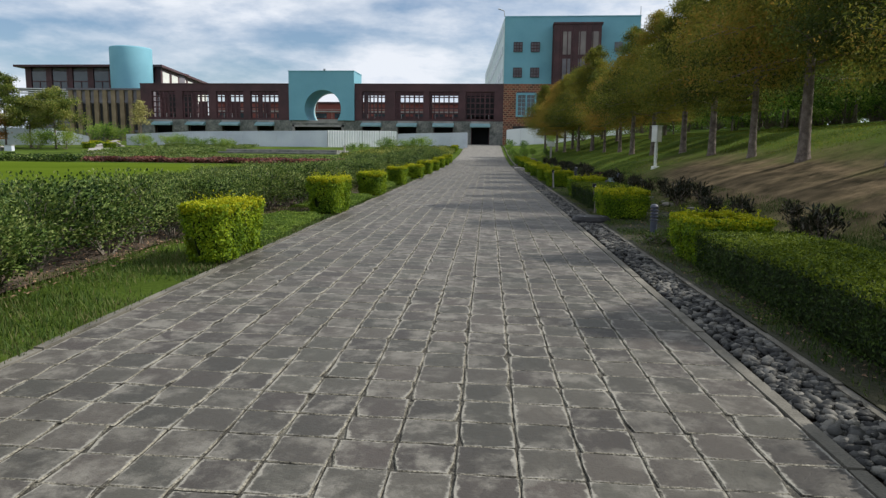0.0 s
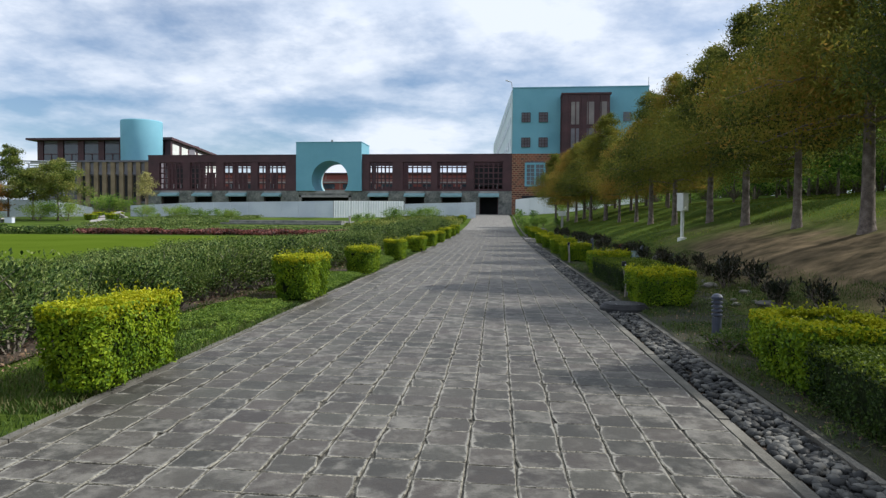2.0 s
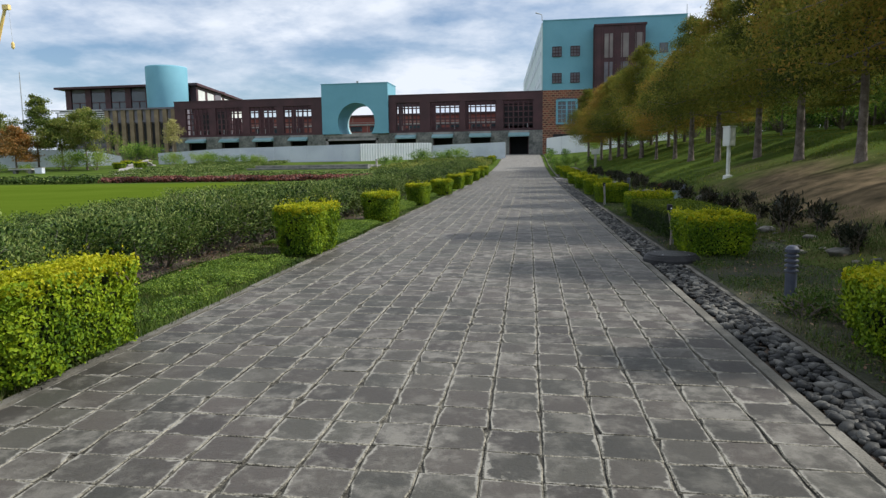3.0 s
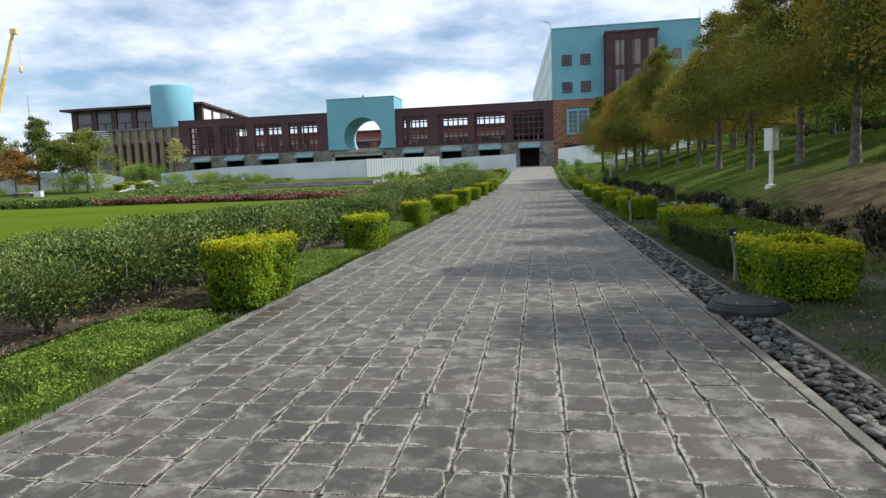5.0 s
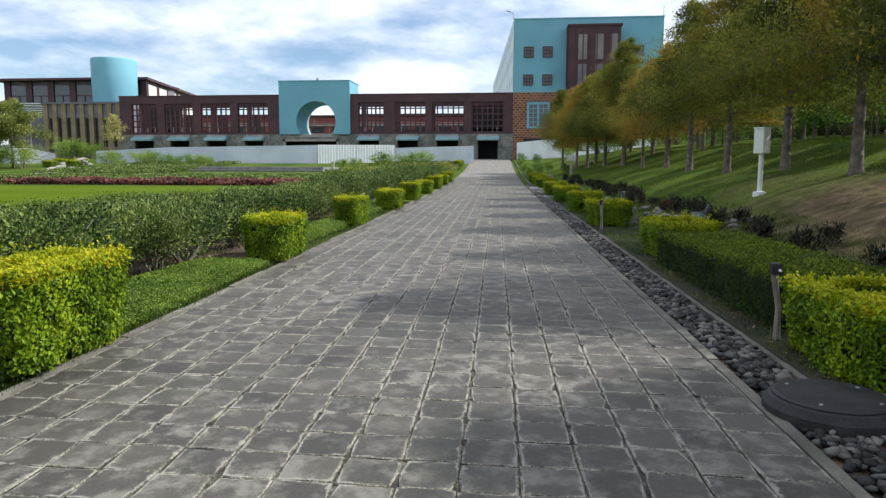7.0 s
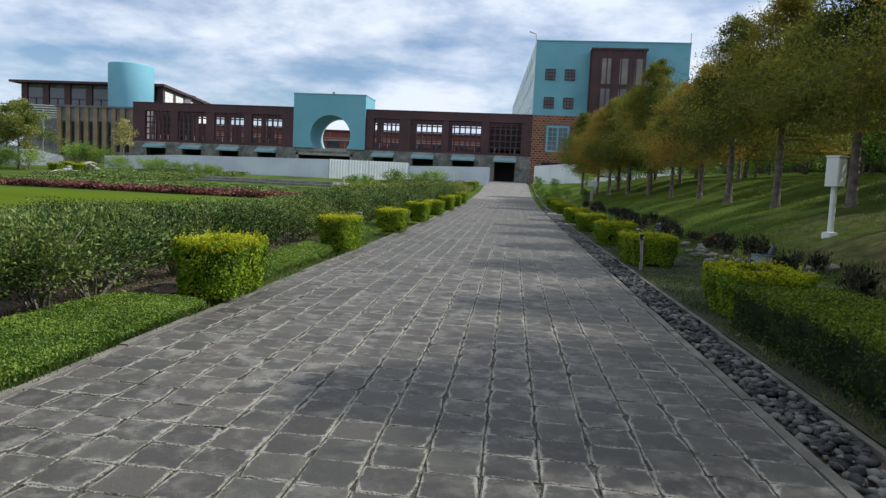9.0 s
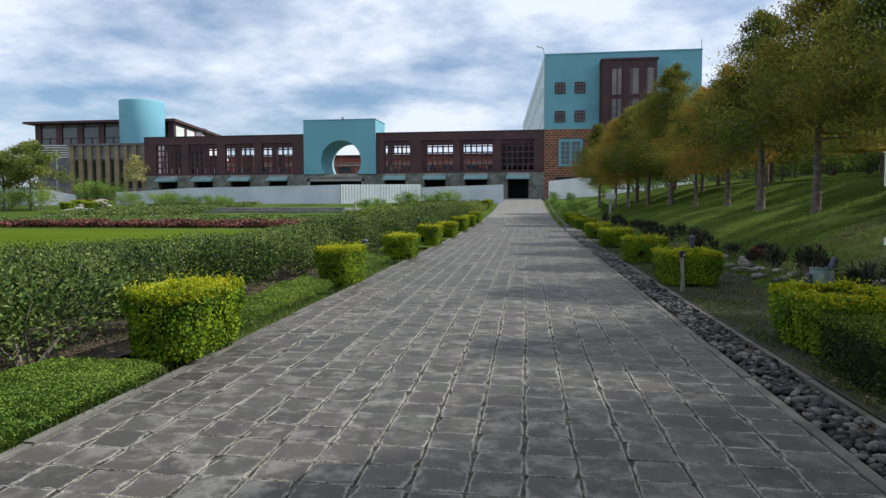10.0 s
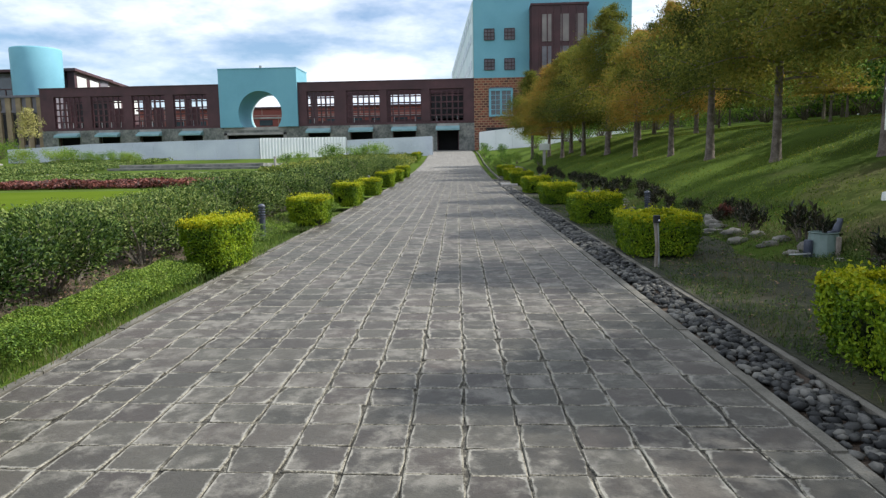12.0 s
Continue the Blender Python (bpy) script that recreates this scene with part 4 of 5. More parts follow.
def hedge(name, sx, sy, sz, density, leaf, top, side, label, hollow=0.0, foot=0.86, uneven=0.06):
    """A clipped hedge: a core coloured as the shade inside, a skin of leaves, paler new growth on the top."""
    h = thing(name)
    tagged(h, label, "hedge")
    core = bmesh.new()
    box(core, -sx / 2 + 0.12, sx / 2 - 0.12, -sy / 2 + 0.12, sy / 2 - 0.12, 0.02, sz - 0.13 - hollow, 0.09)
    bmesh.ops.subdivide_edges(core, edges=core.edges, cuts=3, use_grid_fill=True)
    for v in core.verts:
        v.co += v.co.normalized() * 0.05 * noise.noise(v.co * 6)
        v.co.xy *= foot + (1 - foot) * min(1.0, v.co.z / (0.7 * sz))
    part("core", core, HEDGE_CORE, h, "dark solid core standing for the shade inside the hedge")
    n = int(density * (sx * sy + 2 * (sx + sy) * sz))
    p, d, is_top = rounded_shell(n, sx, sy, sz, 0.02, foot, uneven)
    bare = np.array([noise.noise((x * 4 + 9, y * 4, z * 4)) for x, y, z in p])
    keep = (bare < 0.42) & (p[:, 2] > 0.03 + 0.06 * rng.random(n))
    p, d, is_top, n = p[keep], d[keep], is_top[keep], keep.sum()
    if hollow:
        dip = is_top & (np.abs(p[:, 0]) < sx / 2 - 0.16) & (np.abs(p[:, 1]) < sy / 2 - 0.16)
        p[dip, 2] -= hollow
    normal = d + rng.normal(0, 0.55, (n, 3))
    along = np.cross(normal, rng.normal(0, 1, (n, 3))) + np.array([0, 0, 0.5])
    ln = leaf * rng.uniform(0.7, 1.25, n)
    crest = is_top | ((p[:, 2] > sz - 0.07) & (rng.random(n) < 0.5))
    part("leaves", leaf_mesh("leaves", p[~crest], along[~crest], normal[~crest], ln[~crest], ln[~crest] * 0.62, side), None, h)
    part("new_growth", leaf_mesh("new_growth", p[crest], along[crest], normal[crest], ln[crest], ln[crest] * 0.62, top), None, h, "bright yellow-green young leaves, lit-coloured top on the low hedge")
    k = 26
    sp = np.stack([rng.uniform(-sx / 2, sx / 2, k), rng.uniform(-sy / 2, sy / 2, k), np.full(k, sz)], 1)
    sh = np.repeat(sp, 4, 0) + rng.normal(0, 0.02, (4 * k, 3)) + np.array([0, 0, 1]) * rng.uniform(0, 0.10, (4 * k, 1))
    tagged(part("stray_shoot_leaves", leaf_mesh("stray_shoot_leaves", sh, rng.normal(0, 1, (4 * k, 3)) + np.array([0, 0, 1.5]), rng.normal(0, 1, (4 * k, 3)), leaf, leaf * 0.5, top), None, h), kind="stuff")
    return h


LEFT_LABEL = "square clipped hedge with yellow-green leaves beside the path"
LEFT_FRONTS = [13.45, 19.0, 24.65, 30.2, 35.5, 40.6, 46.0, 51.0, 56.0]
left = hedge("clipped_hedge", 0.70, 1.4, 0.73, 5600, 0.036, HEDGE_TOP, HEDGE_SIDE, LEFT_LABEL, 0.05)
left2 = hedge("clipped_hedge", 0.72, 1.25, 0.66, 5400, 0.037, HEDGE_TOP, HEDGE_SIDE, LEFT_LABEL)
first_left = hedge("clipped_hedge", 0.60, 1.5, 0.73, 5600, 0.036, HEDGE_TOP, HEDGE_SIDE, LEFT_LABEL)
first_left.matrix_basis = pose(*spot(-2.70, 8.1), 0, 0, TURN)
first_left["group"] = left["group"] = left2["group"] = "hedge blocks along the path"
for k, y in enumerate(LEFT_FRONTS + [1.6]):
    m = pose(*spot(-2.72 if y < 28 else -2.66, y + 0.70), 0, 0, TURN + 180 * (k % 4 > 1))
    if k < 2:
        (left, left2)[k].matrix_basis = m
        (left, left2)[k].scale = (1.0, 1.0, (1.08, 1.04)[k])
    else:
        copy_thing((left, left2)[k % 2], m).scale = (0.9 if k == 2 else 1.08, 1.0, 0.95)
copy_thing(left, pose(*spot(-3.3, 80), 0, 0, TURN))
copy_thing(left2, pose(*spot(-3.3, 83), 0, 0, TURN))
RIGHT_LABEL = "broad clipped hedge block with yellowish top behind the pebbles"
right = hedge("clipped_hedge", 0.99, 1.35, 0.68, 4600, 0.040, HEDGE_TOP, HEDGE_SIDE, RIGHT_LABEL, 0.12)
right["group"] = "hedge blocks along the path"
for k, y in enumerate([8.4, 14.15, 20.35, 25.9, 30.5, 35.9, 41.4, 47.0, 52.0, 57.0, 2.3]):
    y -= 0.2
    m = pose(*spot(3.76 if k == 0 else 3.70 if k == 2 else 3.47 if k > 2 else 3.60, y + 0.68), 0, 0, TURN + 180 * (k % 2))
    o = copy_thing(right, m) if k else right
    o.matrix_basis = m
    o.scale = (1.0, 1.0, 0.92)
# paler top and darker sides here are painted light, not new growth
long_hedge = hedge("low_hedge", 1.25, 4.5, 0.55, 4200, 0.030, HEDGE_LOW_LIT, HEDGE_LOW_SHADED, "long low clipped dark green hedge between two blocks", 0.0, 0.97, 0.022)
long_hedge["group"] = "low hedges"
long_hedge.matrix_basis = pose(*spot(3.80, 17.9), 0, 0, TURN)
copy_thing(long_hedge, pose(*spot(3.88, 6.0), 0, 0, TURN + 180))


def shrub(height, radius, leaves, name="shrub", leaf=0.052, mat=None, bark=None, label="dark glossy green shrub with pale bare stems", droop=0.0, category="shrub", broad=0.56):
    """A bush: forking stems and a loose, uneven crown of leaves."""
    s = thing(name)
    tagged(s, label, category)
    lines, tips = [], []
    for k in range(int(7 + radius * 4)):
        a = rng.uniform(0, 2 * math.pi)
        out = radius * rng.uniform(0.35, 0.95)
        top = height * rng.uniform(0.65, 0.98) * (1 - 0.25 * (out / radius) ** 2)
        pts = [Vector((0.06 * math.cos(a), 0.06 * math.sin(a), -0.03))]
        for j in range(1, 5):
            f = j / 4
            pts.append(Vector((math.cos(a) * out * f ** 0.8, math.sin(a) * out * f ** 0.8, top * f)) + Vector(rng.normal(0, 0.04 * height, 3)) * (f > 0.3))
        r0 = 0.012 + 0.012 * height * rng.random()
        lines.append([(p, r0 * (1 - 0.75 * i / 4)) for i, p in enumerate(pts)])
        tips += [pts[2], pts[3], pts[4], pts[4]]
        for j in (2, 3):
            q = pts[j] + Vector(rng.normal(0, 0.16 * radius, 3)) + Vector((0, 0, 0.16 * height))
            lines.append([(pts[j], r0 * 0.5), (q, r0 * 0.2)])
            tips.append(q)
    part("stemwork", mesh("stemwork", *tubes(lines, 5), bark or BARK_PALE), None, s, "pale twisting stems")
    tips = np.array([tuple(p) for p in tips])
    tips = tips[tips[:, 2] > 0.26 * height]
    c = tips[rng.integers(0, len(tips), leaves)] + rng.normal(0, 1, (leaves, 3)) * np.array([0.17 * radius, 0.17 * radius, 0.09 * height])
    c[:, 2] = np.clip(c[:, 2], 0.12 * height, height * 1.08)
    outw = c - np.array([0, 0, height * 0.35])
    along = outw / np.linalg.norm(outw, axis=1, keepdims=True) + rng.normal(0, 0.6, (leaves, 3)) + np.array([0, 0, 0.4 - droop])
    normal = np.cross(along, rng.normal(0, 1, (leaves, 3))) + np.array([0, 0, 1.3])
    ln = leaf * rng.uniform(0.6, 1.2, leaves)
    part("foliage", leaf_mesh("foliage", c, along, normal, ln, ln * broad, mat or SHRUB_LEAF), None, s)
    return s


kinds = [shrub(h, r, n) for h, r, n in ((0.95, 0.74, 5200), (0.86, 0.70, 4700), (1.02, 0.78, 5400), (0.80, 0.66, 4200))]
for s in kinds:
    s["group"] = "shrub bed"
count = 0
y = 0.5
while y < 62:
    gap = 0.92 if y < 34 else 1.35
    far_u = -9.3 if y < 28 else -8.0
    u = -4.32 if y < 14 else -4.08
    while u > far_u:
        if count >= 296:
            break
        px, py, pz = spot(u + rng.uniform(-0.2, 0.2), y + rng.uniform(-0.22, 0.22))
        scale = rng.uniform(0.8, 1.16) * (1.0 if y < 34 else 1.3) * (0.92 if u > -5.3 else 0.8)
        k = count % 4
        m = pose(px, py, pz + 0.02, 0, 0, rng.uniform(0, 360))
        if count < 4:
            kinds[k].matrix_basis = m
            o = kinds[k]
        else:
            o = copy_thing(kinds[k], m)
            o.scale = (scale * 1.08, scale * 1.08, scale * (0.96 if u > -5.3 else 0.8))
        count += 1
        u -= gap
    y += gap


def spread(n, u0, u1, y0, y1, near=0.0):
    """Random places on the ground; near > 0 crowds them towards y0."""
    u, f = rng.uniform(u0, u1, n), rng.random(n)
    y = y0 + (y1 - y0) * f ** (1 + near)
    x = middle(y) + u
    return np.stack([x, y, land(x, y)], 1)


def stuff(name, me, label, category):
    return tagged(new(name, me), label, category, kind="stuff")


p = spread(60000, -4.15, -2.45, 1.5, 34, 0.5)
ok = np.array([noise.noise((a * 0.9, b * 0.9, 0)) for a, b, _ in p]) > -0.25 - 0.4 * (rng.random(len(p)) < 0.35)
p = p[ok]
stuff("verge_grass", blades("verge_grass", p, rng.uniform(0.025, 0.075, len(p)), 0.8, 0.010, GRASS_BLADE), "short uneven green grass along the path's edge", "grass")
# dense low ground cover between the hedge blocks
for n, y0, y1, u0, u1, h in ((26000, 9.3, 13.2, -3.7, -2.6, 0.13), (60000, 14.9, 19.0, -3.85, -2.58, 0.11), (24000, 20.9, 24.8, -3.38, -2.68, 0.2), (20000, 26.6, 36, -3.7, -2.75, 0.2), (16000, 36, 56, -3.8, -2.75, 0.2)):
    p = spread(n, u0, u1, y0, y1)
    if h < 0.15:
        p = p[np.array([noise.noise((a * 1.7, b * 1.7, 6)) + 0.6 * noise.noise((a * 5, b * 5, 6)) for a, b, _ in p]) > -0.22 - 0.3 * (y0 > 14)]
        n = len(p)
    lump = np.array([noise.noise((a * 2.2, b * 2.2, 4)) for a, b, _ in p])
    uu = (p[:, 0] - middle(p[:, 1]) - (u0 + u1) / 2) / ((u1 - u0) / 2)
    roof = h * (1 + (0.5 if h > 0.15 else 0.3) * lump) * np.sqrt(np.clip(1 - 0.75 * uu ** 4, 0.05, 1))
    p[:, 2] += roof * (1 - 0.65 * rng.random(n) ** 2)
    d = rng.normal(0, 0.7, (n, 3)) + np.array([0, 0, 1.0])
    stuff("ground_cover", leaf_mesh("ground_cover", p, np.cross(d, rng.normal(0, 1, (n, 3))) + np.array([0, 0, 0.5]), d, rng.uniform(0.016, 0.036, n), rng.uniform(0.010, 0.017, n), COVER_LEAF), "dense low trimmed green ground cover", "ground cover")
p = spread(170000, 3.02, 6.6, 2, 40, 0.4)
ok = np.array([noise.noise((a * 0.7, b * 0.7, 8)) for a, b, _ in p]) > -0.02 - 0.5 * (rng.random(len(p)) < 0.2)
p = p[ok]
stuff("verge_grass", blades("verge_grass", p + np.array([0, 0, 0.01]), rng.uniform(0.03, 0.085, len(p)), 0.8, 0.009, GRASS_BLADE), "thin patchy grass in the shaded verge", "grass")
# low weeds and dry leaves scattered over the shaded verge
p = spread(110000, 3.05, 5.8, 5, 40, 0.5)
ok = np.array([noise.noise((a * 1.3, b * 1.3, 3)) + 0.5 * noise.noise((a * 4, b * 4, 3)) for a, b, _ in p]) > -0.02
p = p[ok]
d = rng.normal(0, 0.6, (len(p), 3)) + np.array([0, 0, 1.0])
stuff("verge_weeds", leaf_mesh("verge_weeds", p + np.array([0, 0, 1.0]) * rng.uniform(0.01, 0.07, (len(p), 1)), np.cross(d, rng.normal(0, 1, (len(p), 3))) + np.array([0, 0, 0.3]), d, rng.uniform(0.018, 0.045, len(p)), rng.uniform(0.01, 0.02, len(p)), GRASS_BLADE), "low leafy weeds in loose patches on the verge", "weeds")
p = spread(5200, 3.05, 6.4, 4, 36, 0.4)
d = rng.normal(0, 0.35, (len(p), 3)) + np.array([0, 0, 1.0])
FALLEN = material("fallen_leaf", [(0.06, 0.035, 0.02), (0.16, 0.09, 0.05), (0.26, 0.17, 0.10)], 3, 4, 0.8, island=0.8)
stuff("leaf_litter", leaf_mesh("leaf_litter", p + np.array([0, 0, 0.04]), np.cross(d, rng.normal(0, 1, (len(p), 3))), d, rng.uniform(0.02, 0.06, len(p)), rng.uniform(0.012, 0.026, len(p)), FALLEN), "dry brown fallen leaves and twigs on the verge", "leaf litter")
p = spread(110000, 5.8, 17, 14, 75, 0.6)
dryness = np.hypot((p[:, 0] - 6.9) * 0.36, (p[:, 1] - 17) * 0.085)
p = p[dryness > 0.75 + 0.3 * rng.random(len(p))]
stuff("bank_grass", blades("bank_grass", p, rng.uniform(0.02, 0.05, len(p)), 0.8, 0.02, LAWN_BLADE), "bright green grass on the sloping bank", "grass")
# litter under the shrubs
p = spread(7000, -5.6, -3.6, 1.5, 34, 0.4)
d = rng.normal(0, 0.35, (len(p), 3)) + np.array([0, 0, 1.0])
stuff("leaf_litter", leaf_mesh("leaf_litter", p + np.array([0, 0, 0.045]), np.cross(d, rng.normal(0, 1, (len(p), 3))), d, rng.uniform(0.03, 0.07, len(p)), rng.uniform(0.015, 0.03, len(p)),
      FALLEN), "dry brown fallen leaves on the soil", "leaf litter")


def tree(name, height, bole, radius, leaves, mat, label, leaf=0.16, girth=0.17, limbs=34, conical=0.6, bark=None, slim=0.3):
    """A tree: tapered trunk, limbs, and a crown of many small leaves with gaps."""
    t_ = thing(name)
    tagged(t_, label, "tree")
    lean = rng.normal(0, 0.012, 2)
    trunk = [(Vector((lean[0] * z * z * 0.1, lean[1] * z * z * 0.1, z - 0.1)), girth * (1.5 if z == 0 else 1.12 if z < 0.5 else 1) * (1 - 0.86 * z / height)) for z in np.r_[0, 0.25, np.linspace(0.7, height * 0.95, 9)]]
    part("trunk", mesh("trunk", *tubes([trunk], 10), bark or BARK, True), None, t_, "grey-brown tapering trunk")
    lines, seeds = [], []
    for k in range(limbs):
        f = ((k + rng.random()) / limbs) ** 0.85
        z = bole + (height * 0.96 - bole) * f
        reach = radius * ((1 - f) ** conical * 0.95 + 0.08) * rng.uniform(0.7, 1.15) * (0.75 + 0.25 * min(1, f * 6))
        a = k * 2.4 + rng.normal(0, 0.3)
        rise_ = rng.uniform(0.05, 0.45) * reach
        p0 = Vector((lean[0] * z * z * 0.1, lean[1] * z * z * 0.1, z))
        pts = [p0 + Vector((math.cos(a) * reach * q, math.sin(a) * reach * q, rise_ * q - 0.34 * reach * q * q)) + Vector(rng.normal(0, 0.05, 3)) * q for q in (0, 0.3, 0.6, 1.0)]
        r0 = girth * 0.36 * (1 - 0.7 * f)
        lines.append([(p, r0 * (1 - 0.85 * i / 3)) for i, p in enumerate(pts)])
        for q in (0.35, 0.55, 0.75, 0.95):
            c = pts[0].lerp(pts[3], q) + Vector((0, 0, 0.15 * rise_))
            e = c + Vector((math.cos(a + rng.normal(0, 1.2)), math.sin(a + rng.normal(0, 1.2)), rng.uniform(-0.3, 0.4))) * reach * 0.34
            lines.append([(c, r0 * 0.32), (e, r0 * 0.1)])
            seeds += [(c, reach), (e, reach), (c.lerp(e, 0.5), reach)]
    part("branchwork", mesh("branchwork", *tubes(lines, 5), bark or BARK), None, t_)
    w = np.array([0.4 + r for _, r in seeds])
    pick = rng.choice(len(seeds), leaves, p=w / w.sum())
    sp = np.array([tuple(p) for p, _ in seeds])
    sr = np.array([r for _, r in seeds])
    c = sp[pick] + rng.normal(0, 1, (leaves, 3)) * (0.10 + 0.115 * sr[pick])[:, None] * np.array([1, 1, 0.75])
    c[:, 2] = np.maximum(c[:, 2], bole * 0.8)
    d = rng.normal(0, 0.8, (leaves, 3)) + np.array([0, 0, 0.5])
    along = np.cross(d, rng.normal(0, 1, (leaves, 3))) + np.array([0, 0, -0.35])
    ln = leaf * rng.uniform(0.6, 1.3, leaves)
    part("crown", leaf_mesh("crown", c, along, d, ln, ln * slim, mat), None, t_, "feathery crown with gaps")
    return t_


CY = "cypress with a grey trunk and olive and rust feathery crown"
cypress = [tree("cypress_tree", h, b, r, n, CYPRESS, CY, 0.105, g, 44, 0.95, slim=0.34) for h, b, r, n, g in ((7.2, 2.1, 2.65, 60000, 0.138), (7.1, 2.0, 2.6, 56000, 0.125), (7.5, 2.2, 2.7, 60000, 0.145))]
for c in cypress:
    c["group"] = "row of cypresses on the bank"
# place along the row, and size
# those at y 10.2 and less stand out of view, added and sized for shadows
ROW = [(8.95, 18.4, 1.12), (9.05, 22.2, 1.0), (9.1, 26.3, 1.0), (9.2, 30.5, 1.0), (8.85, 34.5, 1.0), (8.75, 38.9, 0.95), (8.95, 43.6, 0.84), (8.8, 48.4, 0.80), (8.9, 54.7, 1.10), (8.4, 59.2, 1.0), (8.9, 14.3, 0.96),
       (9.0, 10.2, 0.80), (9.1, 1.5, 1.0), (7.6, 62.5, 1.0), (8.6, 65.0, 1.0), (7.4, 67.5, 0.95), (6.6, 71.5, 1.0), (9.1, -3.5, 1.1), (8.5, 6.6, 0.78), (11.6, 47.0, 0.75), (12.6, 51.5, 0.8), (11.2, 57.0, 0.9), (13.2, 61.0, 1.0), (11.5, 66.0, 0.9), (14.5, 55.0, 1.0)]
for k, (u, y, q) in enumerate(ROW):
    x, y, z = spot(u, y)
    m = pose(x, y, z - 0.03, 0, 0, 67 * k)
    if k < 3:
        cypress[k].matrix_basis = m
        cypress[k].scale = (q, q, q)
    else:
        copy_thing(cypress[k % 3], m).scale = (q, q, q)

wood = [tree("broadleaf_tree", h, b, r, n, BROAD, "broad-crowned dark green tree in the wood behind the bank", 0.24, g, 34, 0.35, slim=0.5) for h, b, r, n, g in ((9.0, 1.4, 3.6, 15000, 0.16), (7.5, 0.9, 3.2, 14000, 0.13), (10.5, 1.8, 3.9, 16000, 0.2))]
for c in wood:
    c["group"] = "wood behind the bank"
spots = []
for k in range(52):
    u = 25.0 + 5.0 * (k % 4) + rng.uniform(-1.6, 1.6)
    y = 6 + 7.2 * (k // 4) + rng.uniform(-2.5, 2.5)
    if k % 8:
        spots.append((u + (0 if y < 75 else 3), y))
for k, (u, y) in enumerate(spots):
    x, y, z = spot(u, y)
    m = pose(x, y, z - 0.03, 0, 0, 131 * k)
    if k < 3:
        wood[k].matrix_basis = m
    else:
        o = copy_thing(wood[k % 3], m)
        q = 0.75 + 0.4 * rng.random()
        o.scale = (q, q, q)

# slender saplings in front of the wood, and bushes at its foot
sapling = tree("sapling_tree", 4.6, 1.2, 1.7, 5200, BROAD, "slender young tree with loose bright green leaves on the bank", 0.17, 0.055, 22, 0.4, slim=0.5)
sapling["group"] = "saplings on the bank"
for k, (u, y, q) in enumerate(((15.2, 33.0, 1.0), (14.0, 30.5, 0.85), (14.6, 36.5, 1.0), (13.6, 41.0, 0.9), (16.2, 27.0, 1.1), (19.5, 31.0, 1.3), (20.0, 38.0, 1.4), (19.2, 45.0, 1.3), (20.5, 53.0, 1.4), (19.0, 25.0, 1.2), (16.8, 38.5, 1.1), (15.8, 44.0, 0.95), (17.5, 49.0, 1.15), (15.4, 56.0, 1.0), (17.2, 29.5, 0.9), (18.3, 62.0, 1.2), (18.0, 35.0, 0.85))):
    m = pose(*spot(u, y), 0, 0, 101 * k)
    if k:
        copy_thing(sapling, m).scale = (q, q, q)
    else:
        sapling.matrix_basis = m
under = shrub(2.6, 1.7, 2600, "bush", 0.16, BROAD, BARK, "tall loose green bush at the edge of the wood", 0.2, "bush")
under["group"] = "bushes at the edge of the wood"
for k in range(96):
    x, y, z = spot((21.0, 26.0, 33.0, 40.0)[k // 24] + rng.uniform(-1.0, 4.0), 6 + 4.2 * (k % 24) + rng.uniform(-1, 1))
    m = pose(x, y, z, 0, 0, 97 * k)
    if k:
        o = copy_thing(under, m)
        q = rng.uniform(0.7, 1.2) * (1.1, 1.4, 1.8, 2.3)[k // 24]
        o.scale = (q, q, q)
    else:
        under.matrix_basis = m

for k, (u, y, q) in enumerate(((10.5, 72, 0.9), (13.0, 76, 1.1), (11.0, 80, 1.0), (14.5, 84, 1.2), (12.0, 89, 1.1), (16.0, 70, 1.2), (17.5, 79, 1.3), (15.0, 93, 1.3), (18.5, 88, 1.4), (8.5, 86, 0.6), (9.5, 94, 0.8))):
    copy_thing(under, pose(*spot(u, y), 0, 0, 59 * k)).scale = (q, q, q)

for k, (u, y, q) in enumerate(((3.4, 66, 0.30), (4.4, 69, 0.36), (3.2, 74, 0.28), (4.6, 78, 0.34), (3.3, 84, 0.36), (5.4, 72, 0.32), (6.2, 64, 0.3), (3.6, 91, 0.42), (5.2, 88, 0.4))):
    copy_thing(under, pose(*spot(u, y), 0, 0, 47 * k)).scale = (q, q, q)

# leafy weeds in the verge
weed = shrub(0.28, 0.26, 320, "weed", 0.05, GRASS_BLADE, BARK, "low leafy dark green weed in the shaded verge", 0.1, "weed")
weed["group"] = "weeds in the verge"
for k in range(9):
    q = rng.uniform(0.6, 0.9)
    m = pose(*spot(3.3 + rng.uniform(0, 0.45), 9.95 + 0.1 * k), 0, 0, 83 * k)
    o = copy_thing(weed, m) if k else weed
    o.matrix_basis = m
    o.scale = (q, q, q)

# dark spiky plants along the ditch
dark = shrub(0.55, 0.30, 330, "bedding_plant", 0.13, DARK_LEAF, BARK, "dark purple-green bedding plant with long leaves", 0.1, "plant", 0.3)
dark["group"] = "dark plants along the ditch"
